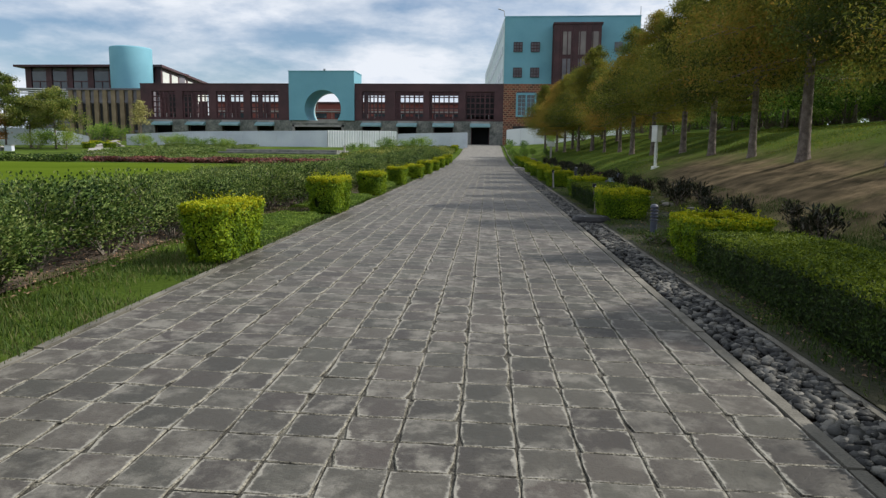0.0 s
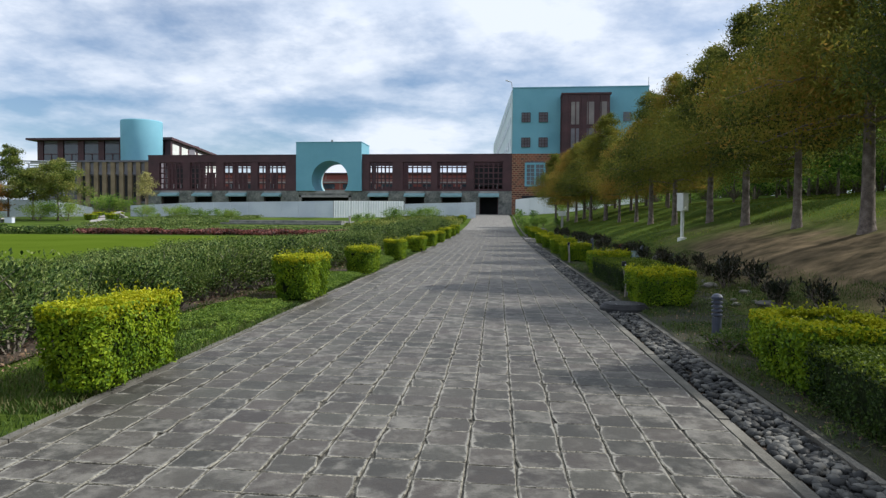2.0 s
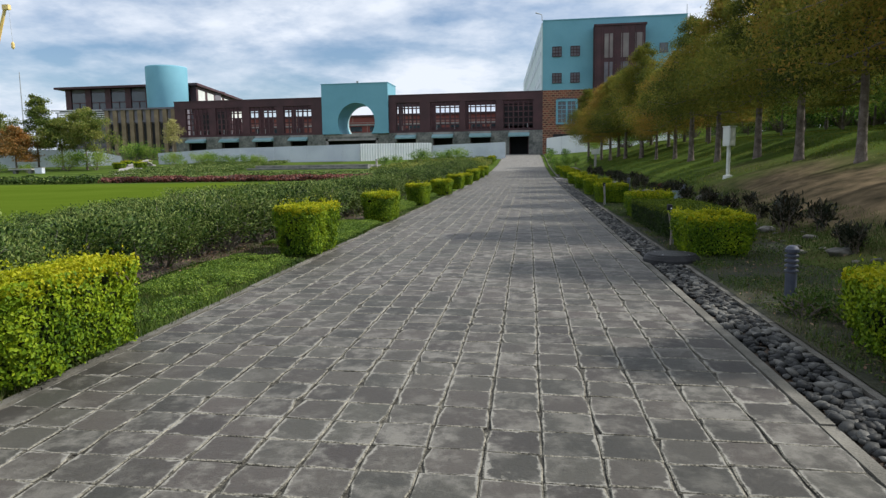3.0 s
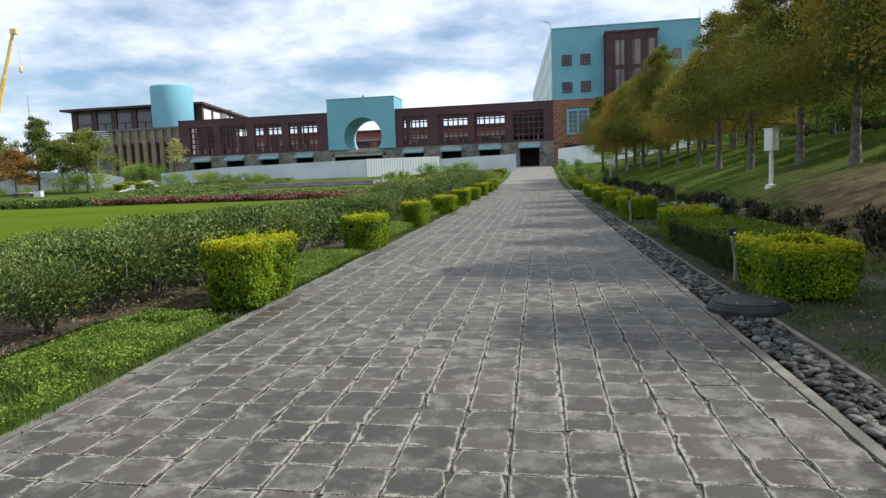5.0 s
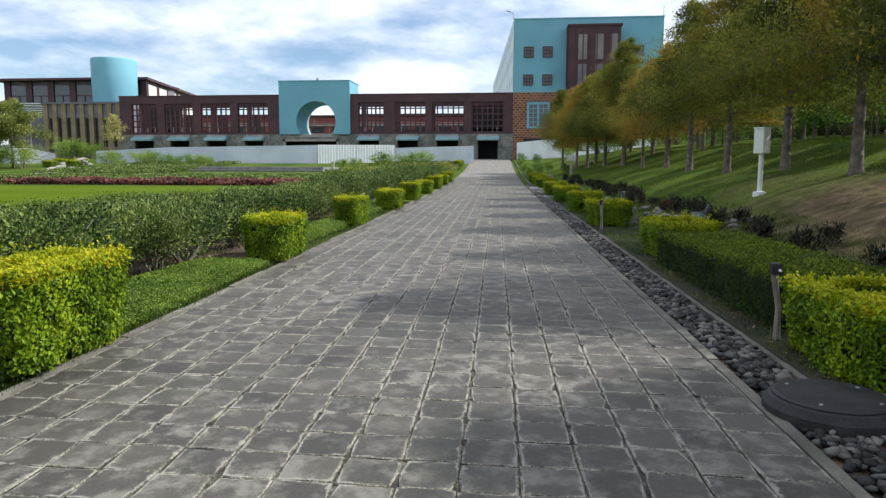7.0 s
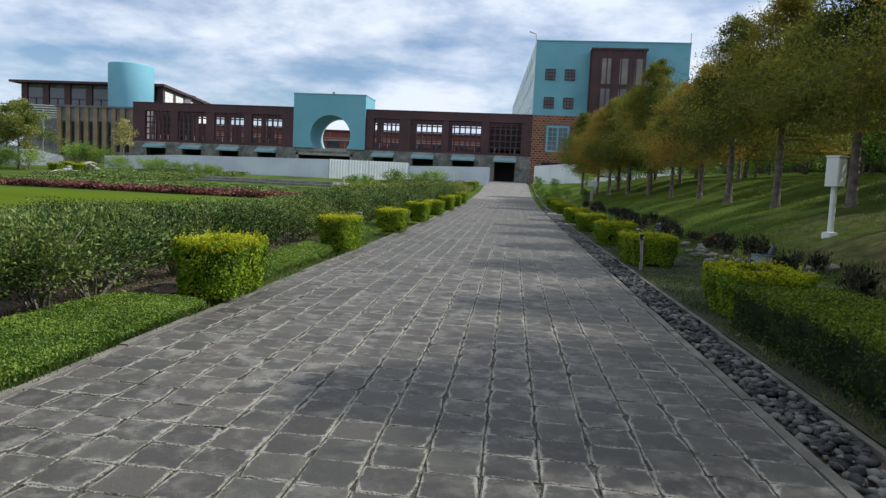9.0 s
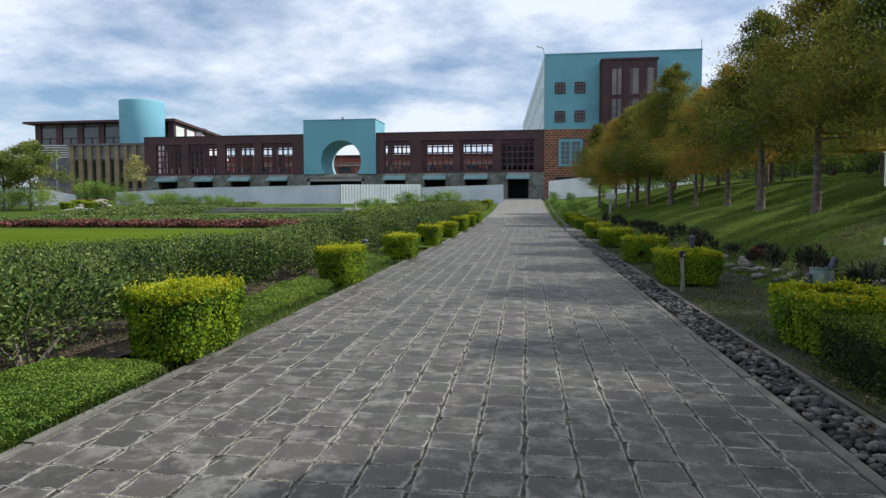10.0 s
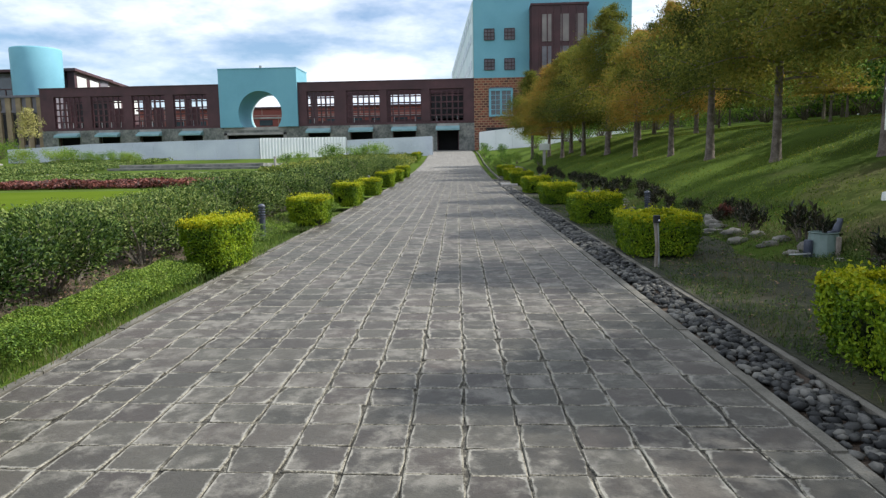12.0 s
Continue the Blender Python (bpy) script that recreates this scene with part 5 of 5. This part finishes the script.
for k in range(76):
    u = 5.55 + rng.uniform(-0.35, 0.5)
    yy = 8.5 + k * 0.66 + rng.uniform(-0.25, 0.25)
    if k < 30 and k % 3 == 1:
        continue
    m = pose(*spot(u, yy), 0, 0, 71 * k)
    if k:
        o = copy_thing(dark, m)
        q = rng.uniform(0.65, 1.15) * (0.9 if k < 30 else 0.75)
        o.scale = (q, q, q)
    else:
        dark.matrix_basis = m
red = shrub(0.6, 0.36, 420, "bedding_plant", 0.16, RED_LEAF, BARK, "red-leaved bedding plant among the stones", 0.1, "plant")
red.matrix_basis = pose(*spot(5.65, 29.4))
red.scale = (0.45, 0.45, 0.5)

# far side of the lawn
for k, (x, y, h, r, m_, lab) in enumerate(((-61.1, 79, 9.4, 2.5, GARDEN_LEAF, "slender dark green tree by the hoarding"), (-54.6, 79, 7.5, 3.2, GARDEN_LEAF, "spreading green tree by the hoarding"), (-58.3, 79.6, 6.4, 2.5, GARDEN_LEAF, "small spreading green tree by the hoarding"),
                                  (-61.6, 76, 5.6, 2.2, ORANGE, "small tree with orange autumn leaves"), (-67.5, 80, 7.5, 3.0, GARDEN_LEAF, "green tree at the lawn's edge"), (-50.9, 92, 6.2, 1.5, YELLOW, "thin sapling with pale yellow leaves"),
                                  (-75, 84, 8, 3.2, GARDEN_LEAF, "green tree beyond the lawn"), (-82, 86, 9, 3.4, GARDEN_LEAF, "green tree beyond the lawn"))):
    o = tree("garden_tree", h, 1.6 if m_ is ORANGE else 2.7, r, 1900 if m_ is YELLOW else 13000, m_, lab, 0.24, 0.13, 26, 0.5, slim=0.4)
    o.matrix_basis = pose(x, y, float(land(x, y)))
garden = shrub(2.0, 1.7, 2400, "bush", 0.15, BROAD, BARK, "rounded dark green bush on the far side of the lawn", 0.2, "bush")
garden["group"] = "bushes beyond the lawn"
for k, (x, y, q) in enumerate(((-55.7, 77, 1.15), (-52.7, 78, 1.2), (-55.4, 90, 1.35), (-53.8, 90.5, 1.3), (-45.2, 82, 0.85), (-41.2, 82, 0.85), (-39.7, 82, 0.75), (-37.6, 82, 0.65), (-13.7, 80, 0.8), (-11.3, 82, 0.72), (-9.7, 83, 0.8), (-35.4, 82, 0.65), (-34.0, 82, 0.6), (-43.2, 81, 0.4), (-58.6, 74, 0.5), (-61.5, 73, 0.6), (-16.6, 80, 0.5), (-18.0, 80, 0.45))):
    m = pose(x, y, float(land(x, y)), 0, 0, 83 * k)
    if k:
        o = copy_thing(garden, m)
        o.scale = (q * 0.95, q * 0.95, q * 1.05)
    else:
        garden.matrix_basis = m
        garden.scale = (q, q, q)
small = hedge("clipped_hedge", 1.3, 1.2, 0.7, 520, 0.09, HEDGE_TOP, HEDGE_SIDE, "small clipped yellow-green hedge by the side walk")
small.matrix_basis = pose(-51.0, 80, float(land(-51.0, 80)))
for x, y in ((-48.6, 80.5), (-52.6, 84), (-50.4, 84.5)):
    copy_thing(small, pose(x, y, float(land(x, y))))


def flower_bed(name, x0, x1, y0, y1, n, h, mat, label):
    x, y = rng.uniform(x0, x1, n), rng.uniform(y0, y1, n)
    lump = np.array([noise.noise((a * 0.8, b * 0.8, 2)) for a, b in zip(x, y)])
    p = np.stack([x, y, land(x, y) + h * (0.75 + 0.5 * lump) * rng.random(n) ** 0.4], 1)
    d = rng.normal(0, 0.8, (n, 3)) + np.array([0, 0, 0.8])
    stuff(name, leaf_mesh(name, p, np.cross(d, rng.normal(0, 1, (n, 3))), d, rng.uniform(0.12, 0.26, n), rng.uniform(0.08, 0.14, n), mat), label, "flower bed")


flower_bed("red_bed", -31.5, -11.5, 48.6, 51.6, 18000, 0.42, RED_LEAF, "long bed of dark red foliage edging the lawn")
flower_bed("green_bed", -58, -31.6, 47.4, 51.5, 17000, 0.6, SHRUB_LEAF, "low dark green bed edging the lawn")
flower_bed("green_bed", -40, -9.0, 51.8, 64.5, 32000, 0.24, SHRUB_LEAF, "low mixed green planting before the platform")
flower_bed("green_bed", -15, -5.5, 62, 86, 26000, 0.6, GARDEN_LEAF, "loose green planting running up to the hoarding")
flower_bed("green_bed", -43, -31.5, 66, 86, 22000, 0.5, SHRUB_LEAF, "loose green planting before the hoarding")

# ---- small things ----
def manhole(u, y):
    x, y, z = spot(u, y)
    c = thing("manhole_cover", x, y, z - 0.02)
    tagged(c, "round dark plastic inspection cover set over the pebbles", "manhole cover")
    part("collar", ring(bmesh.new(), [(0.395, 0), (0.39, 0.07), (0.36, 0.115), (0.345, 0.125)], 40), PLASTIC, c, "raised dark collar")
    part("lid", ring(bmesh.new(), [(0.34, 0.11), (0.34, 0.134), (0.32, 0.142)], 40), PLASTIC, c, "flat dusty lid")
    for a in (0.6, 2.4, 4.1, 5.6):
        part("bolt", ring(bmesh.new(), [(0.012, 0.138), (0.012, 0.147)], 8), STEEL, c).location = (0.27 * math.cos(a), 0.27 * math.sin(a), 0)
    return c


manhole(2.84, 13.72)


def bollard(u, y):
    x, y, z = spot(u, y)
    b = thing("bollard_light", x, y, z)
    tagged(b, "short blue-grey louvred garden light", "bollard light", group="garden lights")
    part("base", ring(bmesh.new(), [(0.07, -0.05), (0.07, 0.02), (0.055, 0.03), (0.055, 0.34)], 16), BLUE_GREY, b)
    for k in range(4):
        part("louvre", ring(bmesh.new(), [(0.045, 0.35 + 0.05 * k), (0.066, 0.356 + 0.05 * k), (0.066, 0.372 + 0.05 * k), (0.045, 0.385 + 0.05 * k)], 16), BLUE_GREY, b)
    part("core", ring(bmesh.new(), [(0.038, 0.33), (0.038, 0.56)], 12), SLATE, b, "dull grey inner lens")
    part("cap", ring(bmesh.new(), [(0.066, 0.55), (0.068, 0.58), (0.045, 0.61), (0.015, 0.62)], 16), BLUE_GREY, b)
    return b


b0 = bollard(-3.15, 28.9)
for u, y in ((3.39, 10.78), (4.75, 31.5), (-3.2, 45.0), (3.9, 44.0)):
    copy_thing(b0, pose(*spot(u, y)))


def sign_box():
    x, y, z = 6.47, 27.0, float(land(6.47, 27.0))
    s = thing("post_cabinet", x, y, z, 38)
    tagged(s, "cream metal cabinet on a round post on the bank", "cabinet")
    part("post", ring(bmesh.new(), [(0.16, -0.1), (0.15, 0.04), (0.06, 0.06), (0.06, 1.05)], 16), BOX_WHITE, s)
    body = part("body", box(bmesh.new(), -0.145, 0.145, -0.13, 0.13, 0.98, 1.58, 0.012), BOX_WHITE, s)
    block("door", -0.125, 0.125, -0.145, -0.132, 1.0, 1.54, BOX_WHITE, body, bevel=0.004)
    block("latch", 0.09, 0.115, -0.162, -0.146, 1.26, 1.34, STEEL, body)
    block("rain_hood", -0.165, 0.165, -0.16, 0.14, 1.582, 1.61, BOX_WHITE, body)


sign_box()


def tap(u, y, lean):
    x, y, z = spot(u, y)
    p = thing("standpipe", x, y, z)
    tagged(p, "grey wooden stake carrying a garden tap", "tap")
    part("stake", mesh("stake", *tubes([[((0, 0, -0.05), 0.03), ((0.01, 0, 0.3), 0.026), ((lean, 0.0, 0.62), 0.025)]], 7), WOOD_POST), None, p)
    part("pipe", mesh("pipe", *tubes([[((0.035, -0.01, 0), 0.012), ((lean + 0.03, -0.01, 0.6), 0.012), ((lean + 0.03, -0.07, 0.64), 0.014)]], 6), STEEL), None, p)
    part("valve", box(bmesh.new(), lean - 0.03, lean + 0.05, -0.06, 0.02, 0.6, 0.70, 0.012), PLASTIC, p, "dark tap body")


tap(3.12, 25.1, -0.02)
tap(3.18, 15.45, -0.05)


def pump_set():
    x, y, z = spot(5.35, 25.35)
    d = thing("pump_set", x, y, z)
    tagged(d, "pale green plastic tank with grey pump pipes", "pump")
    part("tub", ring(bmesh.new(), [(0.21, -0.03), (0.205, 0.02), (0.175, 0.27), (0.19, 0.285), (0.17, 0.29), (0.155, 0.26), (0.16, 0.12), (0.02, 0.11)], 14), material("pale_green_plastic", [(0.10, 0.15, 0.135), (0.15, 0.205, 0.185), (0.20, 0.26, 0.235)], 4, 6, 0.5), d, "open faceted pale green tub")
    part("canister", ring(bmesh.new(), [(0.055, -0.03), (0.055, 0.15), (0.05, 0.19), (0.02, 0.2)], 14), BLUE_GREY, d).location = (-0.23, -0.08, 0)
    part("pipe", mesh("pipe", *tubes([[((0.12, -0.04, 0.26), 0.05), ((0.15, -0.05, 0.37), 0.048), ((0.17, -0.05, 0.42), 0.036), ((0.175, -0.05, 0.47), 0.04)]], 12), BLUE_GREY, True), None, d, "tilted blue-grey pipe")
    part("elbow", mesh("elbow", *tubes([[((-0.02, -0.12, 0.27), 0.03), ((0.06, -0.10, 0.29), 0.03), ((0.14, -0.05, 0.29), 0.03)]], 8), BLUE_GREY, True), None, d)
    block("stake", 0.03, 0.075, -0.30, -0.255, -0.03, 0.25, WOOD_POST, d)
    part("hose", mesh("hose", *tubes([[((-0.22, -0.13, 0.02), 0.012), ((-0.38, -0.16, 0.015), 0.012), ((-0.5, -0.15, 0.012), 0.012)]], 6), STEEL), None, d)


pump_set()


def boulder(u, y, r, flat=0.6):
    x, y, z = spot(u, y)
    b = bmesh.new()
    bmesh.ops.create_icosphere(b, subdivisions=3 if r > 0.14 else 2, radius=1)
    off = Vector((u * 7, y * 3, 0))
    for v in b.verts:
        k = 1 + 0.5 * noise.noise(v.co * 1.3 + off) + 0.2 * noise.noise(v.co * 3.5 + off)
        v.co = Vector((v.co.x * k * r * 1.3, v.co.y * k * r, v.co.z * k * r * flat))
    me = bpy.data.meshes.new("boulder")
    b.to_mesh(me)
    b.free()
    me.materials.append(BOULDER)
    me.polygons.foreach_set("use_smooth", [True] * len(me.polygons))
    o = new("boulder", me)
    o.matrix_basis = pose(x, y, z + r * flat * 0.25, 0, 0, 40 * u + 13 * y)
    return tagged(o, "weathered grey boulder lying along the ditch", "boulder", group="ditch stones")


for k in range(90):
    boulder(5.15 + rng.uniform(-0.35, 0.45), 7 + k * 0.42 + rng.uniform(-0.3, 0.3), 0.04 + 0.13 * rng.random() ** 2, rng.uniform(0.4, 0.65))
for u, y, r in ((5.3, 29.0, 0.15), (5.85, 24.6, 0.13), (6.1, 24.3, 0.14), (5.7, 24.1, 0.10), (4.0, 57, 0.5), (3.8, 60, 0.45), (4.6, 62, 0.5), (5.4, 26.6, 0.11)):
    boulder(u, y, r)


def small_post(x, y):
    p = thing("sign_post", x, y, float(land(x, y)))
    tagged(p, "small grey information stand by the path", "sign")
    block("post", -0.09, 0.09, -0.06, 0.06, -0.1, 1.15, TERRACE, p)
    block("plate", -0.34, 0.34, -0.09, -0.062, 1.0, 1.42, BOX_WHITE, p, "pale blank plate", 0.01)


small_post(4.5, 62.0)
def rubble(x, y, n, spread_):
    p = thing("rubble_pile", x, y, float(land(x, y)))
    tagged(p, "heap of pale broken stone beside the hoarding", "rubble")
    for k in range(n):
        r = rng.uniform(0.25, 0.6)
        o = part("fragment", box(bmesh.new(), -r, r, -r * 0.6, r * 0.6, -r * 0.25, r * 0.25, 0.04), TERRACE, p)
        o.matrix_basis = pose(rng.normal(0, spread_), rng.normal(0, 0.5), 0.15 + 0.12 * k * (k < 5), rng.uniform(-25, 25), rng.uniform(-25, 25), rng.uniform(0, 360))


rubble(-50.7, 84.0, 11, 0.8)
bench = thing("stone_bench", -57.3, 72.0, float(land(-57.3, 72.0)))
tagged(bench, "long low pale stone bench on the lawn", "bench")
block("seat", -1.7, 1.2, -0.3, 0.3, 0.38, 0.55, TERRACE, bench, bevel=0.03)
for bx in (-1.2, 0.7):
    block("support", bx, bx + 0.35, -0.22, 0.22, -0.15, 0.385, STONE, bench)
case = thing("ground_cabinet", -55.3, 72.0, float(land(-55.3, 72.0)))
tagged(case, "small pale grey service cabinet on the lawn", "cabinet")
body = part("body", box(bmesh.new(), -0.45, 0.45, -0.25, 0.25, -0.1, 0.62, 0.03), GREY_BOARD, case)
block("lid", -0.5, 0.5, -0.3, 0.3, 0.622, 0.68, TERRACE, body)
slab = thing("stone_slab", *spot(2.9, 47.5))
tagged(slab, "flat pale stone slab beside the path", "slab")
block("slab_stone", -0.35, 0.35, -1.2, 1.2, -0.02, 0.1, TERRACE, slab, bevel=0.02)

# ---- the paved walk ----
HALF, TILE = 2.42, 0.300
y_walk = [float(v) for v in np.r_[np.arange(-8, 70, 1.0), np.arange(70, 107.6, 2.5)]]


def ribbon(name, u0, u1, ys, lift, thick, mat, parent, label=""):
    """A long slab that follows the walk."""
    g = bmesh.new()
    rows_ = []
    for yy in ys:
        rows_.append([g.verts.new((middle(yy) + u, yy, float(land(middle(yy) + u, yy)) + h)) for u, h in ((u0, lift - thick), (u0, lift), (u1, lift), (u1, lift - thick))])
    for a, c in zip(rows_, rows_[1:]):
        for k in range(4):
            g.faces.new((a[k], a[(k + 1) % 4], c[(k + 1) % 4], c[k]))
    g.faces.new(rows_[0][::-1])
    g.faces.new(rows_[-1])
    bmesh.ops.recalc_face_normals(g, faces=g.faces)
    return part(name, g, mat, parent, label)


pavement = tagged(thing("pavement"), "wide walk of square grey stone pavers with pale sandy joints", "pavement", kind="structure")
ribbon("joint_bed", -HALF, HALF, y_walk, -0.006, 0.2, JOINT, pavement, "pale sand in the joints")
kerb_y = [float(v) for v in np.arange(-8, 106, 1.2)]
for u0, u1, lift in ((-HALF - 0.08, -HALF - 0.004, 0.014), (HALF + 0.004, HALF + 0.085, 0.008), (2.935, 3.0, 0.016)):
    for a, c in zip(kerb_y, kerb_y[1:]):
        if a > 50:
            continue
        ribbon("kerb_stone", u0, u1, [a + 0.006, c - 0.006], lift + rng.uniform(-0.006, 0.006), 0.18, KERB, pavement)
    ribbon("kerb_run", u0, u1, [v for v in kerb_y if v >= 50.8], lift, 0.18, KERB, pavement)
bed = ribbon("pebble_bed", HALF + 0.085, 2.93, [float(v) for v in np.arange(-8, 56, 1.0)], -0.03, 0.12, SOIL, pavement, "soil under the pebbles")

# pebbles
ico = bmesh.new()
bmesh.ops.create_icosphere(ico, subdivisions=1, radius=0.5)
ico_v = np.array([tuple(v.co) for v in ico.verts])
ico_f = np.array([[v.index for v in f.verts] for f in ico.faces])
ico.free()
shapes = []
for k in range(5):
    wob = np.array([noise.noise(Vector(v) * 2.2 + Vector((k * 5.0, 0, 0))) for v in ico_v])
    shapes.append(ico_v * (1 + 0.28 * wob)[:, None])
pebble_mesh = [mesh("pebble", v, ico_f, PEBBLE, True) for v in shapes]
all_v, all_f, singles = [], [], 0
for k in range(8200):
    f = rng.random()
    yy = 1.0 + 52 * f ** 1.5
    u = rng.uniform(HALF + 0.12, 2.90)
    size = rng.uniform(0.045, 0.10) * (1.0 if yy < 26 else 1.3)
    dims = (size * rng.uniform(1.0, 1.5), size * rng.uniform(0.75, 1.1), size * rng.uniform(0.45, 0.7))
    x = middle(yy) + u
    z = float(land(x, yy)) - 0.012 + 0.03 * rng.random()
    m = pose(x, yy, z, rng.normal(0, 14), rng.normal(0, 14), rng.uniform(0, 360)) @ Matrix.Diagonal((*dims, 1))
    if math.hypot(u - 2.84, yy - 13.72) < 0.40:
        continue
    if singles < 300 and 10.5 < yy < 17.5:
        o = part("pebble", pebble_mesh[k % 5], None, bed)
        o.matrix_basis = m
        singles += 1
    else:
        mm = np.array(m)
        all_f.append(ico_f + len(ico_v) * len(all_v))
        all_v.append(shapes[k % 5] @ mm[:3, :3].T + mm[:3, 3])
tagged(part("pebbles", mesh("pebbles", np.concatenate(all_v), np.concatenate(all_f), PEBBLE_FIELD, True), None, bed), "smooth grey river pebbles", kind="stuff")

# pavers: columns run along the walk, each with its own joints
seams = np.r_[-HALF, -0.02 + 0.299 * np.arange(-7, 8), HALF]
pv, pf, rv, rf, singles = [], [], [], [], 0
around = np.array([(k, (k + 1) % 8) for k in range(8)])
top_faces = np.array([(0, 1, 2, 7), (2, 3, 6, 7), (3, 4, 5, 6)])
inner_faces = np.stack([around[:, 1], around[:, 0], 8 + around[:, 0], 8 + around[:, 1]], 1)
paver_quads = np.concatenate([top_faces, inner_faces, inner_faces + 8])


def edged(me):
    """Marks how near the edge each point of a paver lies, and gives the worn rims their paler stone."""
    me.materials.append(PAVER_EDGE)
    n = len(me.polygons) // 19
    me.polygons.foreach_set("material_index", np.tile([0] * 11 + [1] * 8, n))
    me.attributes.new("wear", "FLOAT", "POINT").data.foreach_set("value", np.tile(np.r_[np.zeros(8), [1, 0.8, 1, 1, 1, 0.8, 1, 1] * 2], n).astype(np.float32))
    return me


def seam(c, yy):
    """The joint between two columns wanders a little along the walk."""
    return float(seams[c]) + (0.009 * noise.noise((c * 5.3, yy * 0.45, 0.0)) + 0.004 * noise.noise((c * 5.3, yy * 2.1, 7.0)) if 0 < c < 16 else 0.0)


for c in range(16):
    yy = -7.68
    drift = 0.0
    while yy < 106.5:
        long = TILE if yy < 50 else TILE * 2
        drift, before = 0.8 * drift + rng.normal(0, 0.005), drift
        ragged = 1.0 if yy < 50 else 0.3
        g = rng.uniform(0.001, 0.004)
        y0, y1 = yy + before + g * 0.5, yy + long + drift - g * 0.5
        a0, a1, b0_, b1 = seam(c, y0) + g, seam(c, y1) + g, seam(c + 1, y0) - g, seam(c + 1, y1) - g
        chip = rng.random(4) ** 4 * 0.03 * ragged
        mid = rng.uniform(-0.004, 0.005, 4) * ragged
        edge = [(a0 + chip[0], y0 + mid[3]), ((a0 + b0_) / 2, y0 + mid[0]), (b0_ - chip[1], y0 + mid[2]), ((b0_ + b1) / 2 - mid[1], (y0 + y1) / 2),
                (b1 - chip[2], y1 - mid[0]), ((a1 + b1) / 2, y1 - mid[2]), (a1 + chip[3], y1 - mid[1]), ((a0 + a1) / 2 + mid[3], (y0 + y1) / 2)]
        tilt = rng.uniform(-0.0014, 0.0014, 3)
        xs_ = np.array([middle(b) + a for a, b in edge])
        ys_ = np.array([b for _, b in edge])
        zs_ = land(xs_, ys_) + 0.005 + tilt[0] + tilt[1] * (xs_ - xs_.mean()) / 0.15 + tilt[2] * (ys_ - ys_.mean()) / 0.15
        rim = np.stack([xs_, ys_, zs_ - 0.005], 1)
        inset = rng.uniform(0.03, 0.07)
        crown_ = np.stack([xs_ + (xs_.mean() - xs_) * inset, ys_ + (ys_.mean() - ys_) * inset, zs_], 1)
        heart = np.stack([xs_ + (xs_.mean() - xs_) * 0.42, ys_ + (ys_.mean() - ys_) * 0.42, zs_ + 0.001], 1)
        v = np.concatenate([heart, crown_, rim])
        if singles < 300 and 5.0 < yy < 10.6:
            at = v.mean(0)
            o = part("paver", edged(mesh("paver", v - at, paver_quads, PAVER)), None, pavement)
            o.location = at
            singles += 1
        else:
            far = yy > 65
            (rf if far else pf).append(paver_quads + 24 * len(rv if far else pv))
            (rv if far else pv).append(v)
        yy += long
tagged(part("pavers", edged(mesh("pavers", np.concatenate(pv), np.concatenate(pf), PAVER_FIELD)), None, pavement), "square grey stone pavers", kind="stuff")
RAMP = material("ramp_paver", [(0.1179, 0.1111, 0.09894), (0.1665, 0.1582, 0.1418), (0.2081, 0.1986, 0.1781)], 1.6, 10, 0.85, 0.4, 40, 60, 0.5, island=0.25)
tagged(part("ramp_pavers", edged(mesh("ramp_pavers", np.concatenate(rv), np.concatenate(rf), RAMP)), None, pavement), "paler smooth pavers of the upper ramp", kind="stuff")
